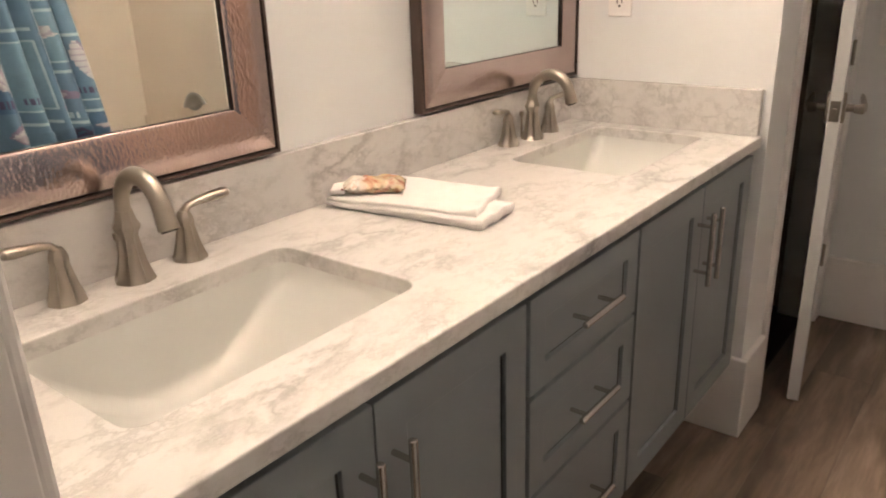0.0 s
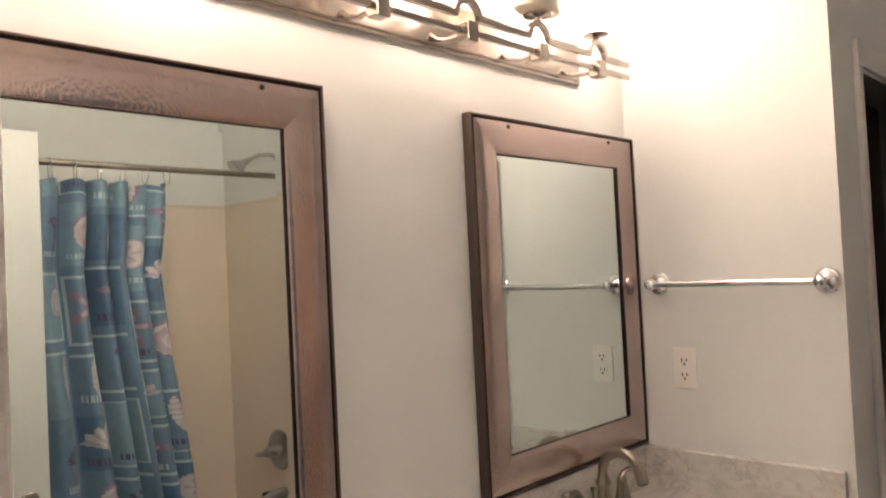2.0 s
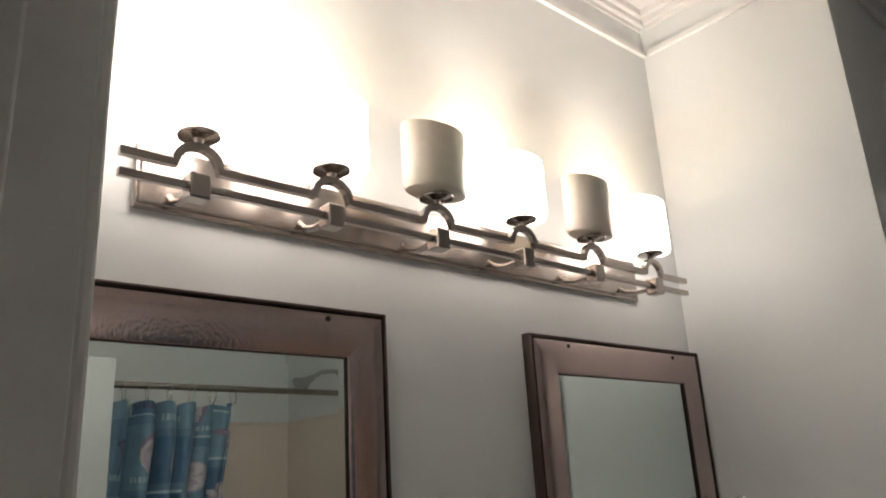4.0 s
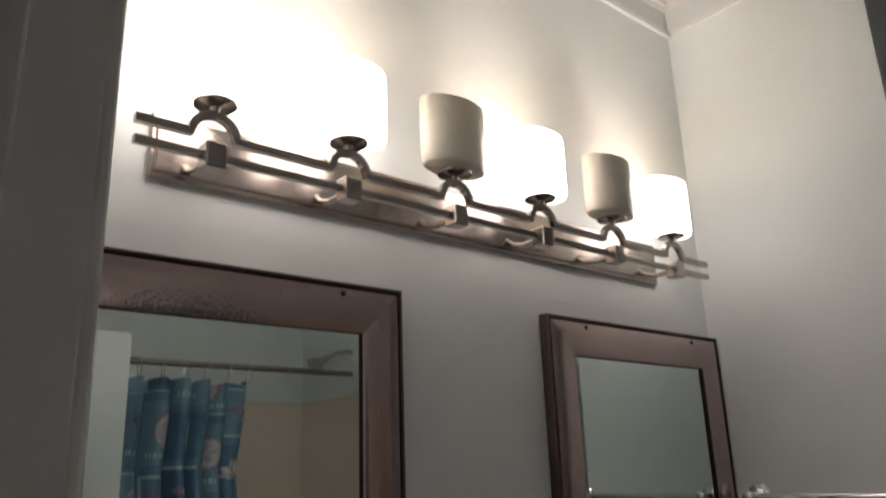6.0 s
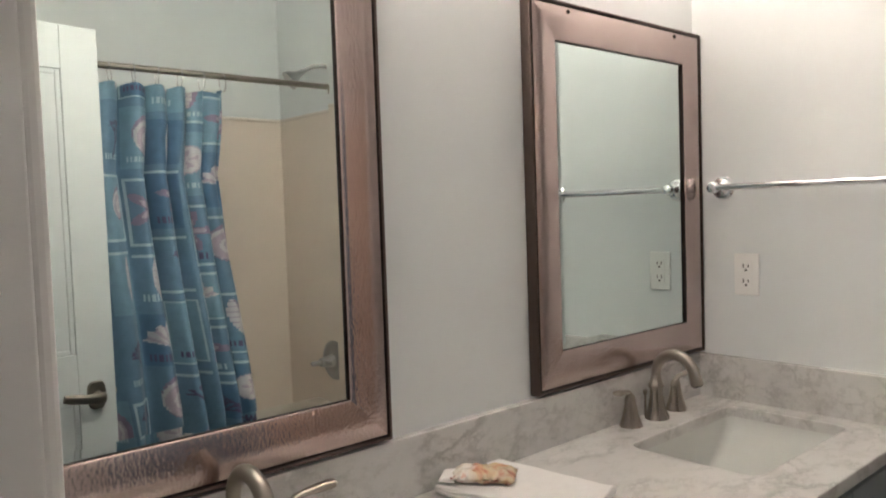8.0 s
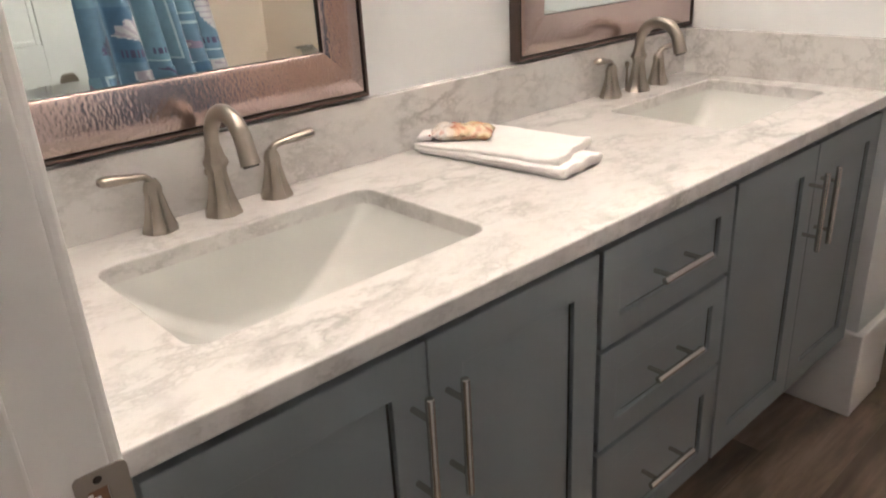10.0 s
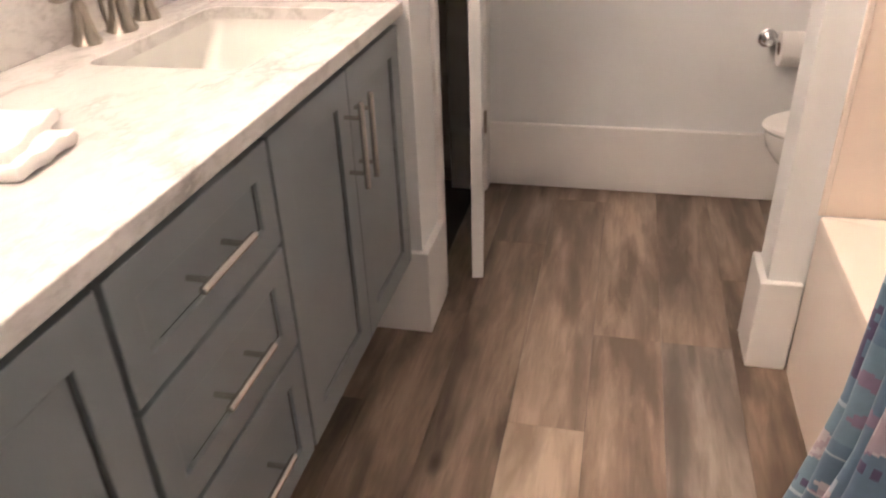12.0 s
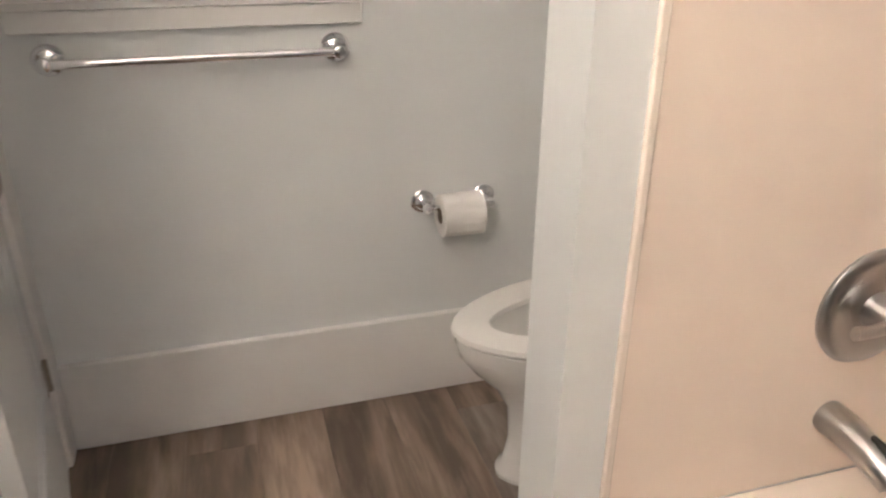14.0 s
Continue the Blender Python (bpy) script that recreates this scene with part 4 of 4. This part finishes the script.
u0 = -0.03
while u0 < CW:
    cw = rs.uniform(0.165, 0.225)
    v0 = ZLOW - rs.uniform(0.0, 0.2)
    while v0 < ZHIGH:
        ch = rs.uniform(0.19, 0.30)
        a, b = (uu - u0) / cw, (vv - v0) / ch
        cell = (a > 0.05) & (a < 0.95) & (b > 0.06) & (b < 0.94)
        ink[cell] = rs.choice((BLUE, TEAL, TEAL, NAVY, BLUE))
        kind = rs.random()
        x, y = uu - u0, vv - v0
        if kind < 0.6:
            ink[cell & (y > 0.93 * ch - 0.007)] = WHITE
        if kind < 0.36:
            ink[cell & (y < 0.07 * ch + 0.006)] = WHITE
        if kind < 0.3:
            ink[cell & (x < 0.05 * cw + 0.006)] = WHITE
            ink[cell & (x > 0.95 * cw - 0.006)] = WHITE
        if rs.random() < 0.4:
            row = cell & (np.abs(y - 0.20 * ch) < 0.011) & (a > 0.15) & (a < 0.8) & (np.sin(x * 520) > -0.2)
            ink[row] = rs.choice((WHITE, PLUM))
        shape = rs.choice((scallop, scallop, spindle, sand_dollar, starfish, coral, coral, whelk, whelk))
        turn = rs.uniform(-0.4, 0.4)
        dx, dy = uu - u0 - cw * rs.uniform(0.42, 0.58), vv - v0 - ch * rs.uniform(0.5, 0.6)
        ra, rb = dx * math.cos(turn) - dy * math.sin(turn), dx * math.sin(turn) + dy * math.cos(turn)
        for mask, colour in shape(ra, rb, rs.uniform(0.8, 1.05)):
            ink[mask] = colour
        v0 += ch
    u0 += cw

s, h = np.meshgrid(np.arange(NU + 1) / NU, np.arange(NV + 1) / NV)
z = ZLOW + (ZHIGH - ZLOW) * h
edge_y = np.interp(z, (0.04, 0.45, 0.8, 1.3, 1.62, 1.80, 1.955), (1.555, 1.49, 1.455, 1.435, 1.43, 1.475, 1.50)) - 0.61
mid_x = np.interp(z, (0.04, 0.45, 0.8, 1.4, 1.955), (-0.283, -0.252, -0.25, -0.118, 0.0))
ph = 2 * np.pi * (5.2 * s + 3.2 * s ** 3 + 0.16 * np.sin(5.1 * s + 2.2 * h) + 0.05 * np.sin(9 * h + 13 * s))
depth = (0.030 + 0.013 * np.sin(9 * s + 1.2 + h)) * (0.75 + 0.45 * (1 - h))
x = mid_x + depth * (np.sin(ph) + 0.28 * np.sin(2 * ph + 1.1 + 2 * h)) + 0.007 * np.sin(23 * s + 7 * h) + 0.005 * np.sin(41 * s - 11 * h + 2)
y = edge_y * s + 0.014 * np.cos(ph + 0.6) + 0.006 * np.sin(17 * s + 5 * h)
zz = z - 0.016 * (0.5 - 0.5 * np.cos(2 * np.pi * s * 10)) * np.clip((h - 0.93) / 0.07, 0, 1)
cur = thing("shower_curtain", ROD, 0.61, 0.0, "blue shower curtain printed with seashell pictures, drawn half open", "shower curtain")
me = bpy.data.meshes.new("cloth")
idx = np.arange((NU + 1) * (NV + 1)).reshape(NV + 1, NU + 1)
quads = np.stack((idx[:-1, :-1], idx[:-1, 1:], idx[1:, 1:], idx[1:, :-1]), -1).reshape(-1, 4)
me.from_pydata(np.stack((x, y, zz), -1).reshape(-1, 3).tolist(), [], quads.tolist())
for m in INKS:
    me.materials.append(m)
me.polygons.foreach_set("material_index", ink.reshape(-1).astype(np.int32))
me.polygons.foreach_set("use_smooth", np.ones(len(quads), bool))
cloth = new("cloth", me)
cloth.parent = cur
sol = cloth.modifiers.new("thickness", "SOLIDIFY")
sol.thickness = 0.0012
for k in range(11):
    ry = 0.025 + 0.0865 * k
    bm = bmesh.new()
    ringp = [(0.024 * math.sin(radians(a)), ry + 0.003 * math.sin(radians(a) + k), RODZ - 0.024 + 0.038 * math.cos(radians(a))) for a in range(0, 361, 20)]
    tube(bm, ringp, 0.0017, 8, caps=False, up=(0, 1, 0))
    part("ring", bm, CHROME, cur, "thin wire curtain ring", True)

# ---- toilet ----
toi = thing("toilet", 1.855, 2.722, 0, "white porcelain toilet with an open-front seat", "toilet")

toi.scale = (1.02, 1.02, 1.05)


def egg(front, back, half, z, n=40):
    pts_ = []
    for k in range(n):
        a = 2 * math.pi * k / n
        c, s_ = math.cos(a), math.sin(a)
        x = (-front if c < 0 else -back) * abs(c) if c < 0 else back * c
        pts_.append((x, half * s_ * (1 - 0.12 * (c < 0) * c * c), z))
    return pts_


bm = bmesh.new()
loft(bm, [egg(0.250, 0.26, 0.115, 0.0), egg(0.252, 0.262, 0.117, 0.012), egg(0.235, 0.25, 0.10, 0.03), egg(0.222, 0.245, 0.088, 0.10), egg(0.228, 0.245, 0.092, 0.19), egg(0.262, 0.25, 0.118, 0.25), egg(0.318, 0.255, 0.155, 0.305), egg(0.348, 0.26, 0.176, 0.345), egg(0.357, 0.26, 0.183, 0.375), egg(0.357, 0.26, 0.183, 0.392),
          egg(0.345, 0.25, 0.172, 0.396), egg(0.285, 0.19, 0.122, 0.394), egg(0.275, 0.18, 0.114, 0.375), egg(0.23, 0.15, 0.10, 0.29), egg(0.13, 0.08, 0.06, 0.22)], cap_first=True, cap_last=True)
part("bowl", bm, CERAMIC, toi, "", True)
bm = bmesh.new()
loft(bm, [egg(0.362, 0.24, 0.186, 0.398), egg(0.367, 0.24, 0.190, 0.404), egg(0.364, 0.24, 0.188, 0.414), egg(0.350, 0.23, 0.176, 0.420), egg(0.295, 0.18, 0.125, 0.419), egg(0.280, 0.165, 0.112, 0.412), egg(0.280, 0.165, 0.112, 0.399)])
part("seat", bm, PLASTIC, toi, "white plastic seat ring", True)
bm = bmesh.new()
box(bm, 0.205, -0.18, 0.40, 0.225, 0.18, 0.80, 0.008, 3)
part("lid", bm, PLASTIC, toi, "raised white plastic lid", True)
bm = bmesh.new()
box(bm, 0.26, -0.22, 0.38, 0.45, 0.22, 0.74, 0.02, 3)
box(bm, 0.18, -0.12, 0.22, 0.44, 0.12, 0.385, 0.02, 3)
part("tank", bm, CERAMIC, toi, "", True)
part("tank_lid", box(bmesh.new(), 0.252, -0.23, 0.741, 0.458, 0.23, 0.775, 0.01, 3), CERAMIC, toi, "", True)

# ---- paper holder and roll ----
tp = thing("paper_holder", 1.605, YB, 0.585, "chrome toilet paper holder on the back wall", "paper holder")
for x in (-0.083, 0.083):
    part("post", lathe(bmesh.new(), [(0.0, 0.0), (0.030, 0.0), (0.031, 0.004), (0.027, 0.008), (0.021, 0.009), (0.0175, 0.013), (0.0105, 0.017), (0.0095, 0.04), (0.0125, 0.05), (0.0125, 0.062), (0.009, 0.068), (0.0, 0.069)], pose(x, 0, 0, 90, 0, 0), 28), CHROME, tp, "", True)
part("spindle", tube(bmesh.new(), [(-0.083, -0.055, 0), (0.083, -0.055, 0)], 0.007, 12), CHROME, tp, "", True)
roll = thing("toilet_roll", 1.605, YB - 0.066, 0.567, "full white toilet paper roll on its holder", "toilet paper")
bm = bmesh.new()
R = Matrix.Rotation(radians(90), 4, "Y")
lathe(bm, [(0.021, -0.054), (0.05, -0.0555), (0.055, -0.053), (0.0555, 0.0), (0.055, 0.053), (0.05, 0.0555), (0.021, 0.054)], R, 48)
part("paper", bm, PAPER, roll, "", True)
part("core", lathe(bmesh.new(), [(0.0205, -0.055), (0.0205, 0.055), (0.0185, 0.055), (0.0185, -0.055)], R, 24), CARD, roll, "brown card core", True)

# ---- towel and packet on the counter ----
tw = thing("folded_towel", 0.0, 0.0, 0.9005, "thin folded white terry towel on the marble counter", "towel")


def layer(corners, z, t, seed):
    """A soft cloth layer over four plan corners, rounded at its edges and gently wavy."""
    bm = bmesh.new()
    a, b, c, d = (Vector(q) for q in corners)
    lu, lv = (b - a).length, (d - a).length
    n, m_ = 36, 20
    for s in (1, -1):
        rows = []
        for i in range(n + 1):
            r_ = []
            for j in range(m_ + 1):
                u, v = 0.5 - 0.5 * math.cos(math.pi * i / n), 0.5 - 0.5 * math.cos(math.pi * j / m_)
                q = a.lerp(b, u).lerp(d.lerp(c, u), v)
                e = min(u * lu, (1 - u) * lu, v * lv, (1 - v) * lv)
                rim = math.sqrt(max(0.0, 1 - (1 - min(1.0, e / (t * 0.55))) ** 2))
                swell = 0.7 * t * math.exp(-(1 - u) * lu / 0.02)
                ruck = 0.0022 * math.sin(v * 15 + seed) * math.exp(-(1 - u) * lu / 0.045)
                wave = 0.0022 * noise.noise((q.x * 26, q.y * 26, seed)) + 0.005 * noise.noise((q.x * 8, q.y * 8, 1.7))
                x = q.x + 0.004 * noise.noise((q.y * 22, seed, 1.0))
                y = q.y + 0.003 * noise.noise((q.x * 15, seed, 5.0))
                h = z + t / 2 + (s * (t / 2 + swell) * rim) + (wave + ruck) * min(1.0, z / 0.005)
                r_.append(bm.verts.new((x, y, max(0.0, h))))
            rows.append(r_)
        for i in range(n):
            for j in range(m_):
                bm.faces.new((rows[i][j], rows[i + 1][j], rows[i + 1][j + 1], rows[i][j + 1]))
    bmesh.ops.remove_doubles(bm, verts=bm.verts, dist=0.0003)
    return bm


for k, (q, z, t) in enumerate(((((0.046, 1.070), (0.380, 1.110), (0.368, 1.216), (0.040, 1.240)), 0.0, 0.0080),
                               (((0.040, 1.064), (0.391, 1.104), (0.374, 1.234), (0.034, 1.248)), 0.0070, 0.0084),
                               (((0.042, 1.065), (0.368, 1.121), (0.308, 1.290), (0.034, 1.254)), 0.0148, 0.0088))):
    part("fold", layer(q, z, t, k * 3.7), TERRY, tw, "", True)


def wrapper():
    m, nt, p = shader("printed_clear_wrapper", (0.7, 0.4, 0.25), 0.16)
    v = where(nt)
    f = noise_of(nt, v, 24, 3, 0.5, 0.6)
    col = ramp(nt, f, [(0.30, (0.42, 0.10, 0.08)), (0.40, (0.60, 0.33, 0.20)), (0.5, (0.68, 0.54, 0.33)), (0.58, (0.66, 0.52, 0.36)), (0.66, (0.56, 0.27, 0.18)), (0.78, (0.20, 0.15, 0.08))])
    end = nd(nt, "ShaderNodeSeparateXYZ", Vector=v).outputs["X"]
    film = ramp(nt, noise_of(nt, v, 42, 2, 0.5, 0.4), [(0.36, (0.30, 0.03, 0.03)), (0.43, (0.66, 0.60, 0.52)), (0.6, (0.80, 0.77, 0.72)), (0.7, (0.62, 0.30, 0.20))])
    col = mix(nt, nd(nt, "ShaderNodeMapRange", Value=end, From_Min=-0.03, From_Max=-0.008).outputs[0], film, col)
    nt.links.new(col, p.inputs["Base Color"])
    p.inputs["Coat Weight"].default_value = 0.4
    p.inputs["Coat Roughness"].default_value = 0.06
    bump(nt, p, noise_of(nt, v, 70, 3), 0.5, 0.004)
    return m


pk = thing("soap_packet", 0.10, 1.145, 0.9242, "crinkled clear packet with tan, orange and red print", "soap packet", rz=38)
bm = bmesh.new()
n, m_ = 24, 12
for s in (1, -1):
    rows = []
    for i in range(n + 1):
        r_ = []
        for j in range(m_ + 1):
            u, v = 2 * i / n - 1, 2 * j / m_ - 1
            puff = (1 - u ** 4) * (1 - v ** 2)
            z = s * 0.0165 * max(0, puff) ** 0.6 + 0.007 * noise.noise((u * 4, v * 3, s))
            r_.append(bm.verts.new((0.062 * u, 0.034 * v * (1 + 0.08 * abs(u) ** 6), max(-0.0105, z) + 0.0108)))
        rows.append(r_)
    for i in range(n):
        for j in range(m_):
            bm.faces.new((rows[i][j], rows[i + 1][j], rows[i + 1][j + 1], rows[i][j + 1]))
bmesh.ops.remove_doubles(bm, verts=bm.verts, dist=0.0003)
part("wrapper", bm, wrapper(), pk, "", True)
part("crimped_end", layer(((-0.085, -0.03), (-0.055, -0.03), (-0.055, 0.03), (-0.085, 0.03)), 0.003, 0.006, 2.0), PLASTIC, pk, "clear crimped end", True)

# ---- floor planks ----
PW, PL = 0.1815, 1.22
floor_set = thing("plank_floor", 0, 0, 0, "brown-grey wood-look plank floor", "floor", "", "structure")
plank_me = []
for w in WOODS:
    bm = bmesh.new()
    box(bm, -PW / 2 + 0.0003, -PL / 2 + 0.0003, -0.006, PW / 2 - 0.0003, PL / 2 - 0.0003, 0.0, 0.0003, 1)
    plank_me.append(mesh_of("plank", bm, w))
rng = random.Random(11)
starts = {3: 1.435, 4: 1.785, 5: 0.95, 6: 2.168, 2: 1.0, 7: 1.30}
shade = {(2, -1): 1, (2, 0): 1, (2, 1): 1, (2, -2): 1, (3, 0): 1, (3, -1): 0, (3, 1): 0, (4, 0): 0, (4, -1): 2, (4, 1): 0, (5, 0): 0, (5, 1): 0, (6, 0): 0, (6, -1): 3, (7, 0): 1, (7, -1): 0}
for c in range(-1, 13):
    x = 0.6785 + (c - 3) * PW + PW / 2
    base_y = starts.get(c, rng.uniform(0, PL))
    for k in range(-4, 4):
        y = base_y + k * PL + PL / 2
        if y + PL / 2 < -1.65 or y - PL / 2 > YB + 0.1 or x > XR + 0.05:
            continue
        tone = shade.get((c, k), rng.choice((0, 0, 0, 1, 1, 2, 3)))
        me_ = plank_me[tone]
        lo, hi = max(-PL / 2 + 0.0003, -1.7 - y), min(PL / 2 - 0.0003, YB + 0.1 - y)
        if hi - lo < PL - 0.001:
            # cut where the floor meets the end walls
            me_ = mesh_of("plank", box(bmesh.new(), -PW / 2 + 0.0003, lo, -0.006, PW / 2 - 0.0003, hi, 0.0, 0.0003, 1), WOODS[tone])
        ob = new("plank", me_)
        ob.parent = floor_set
        ob.location = (x, y, 0.0)
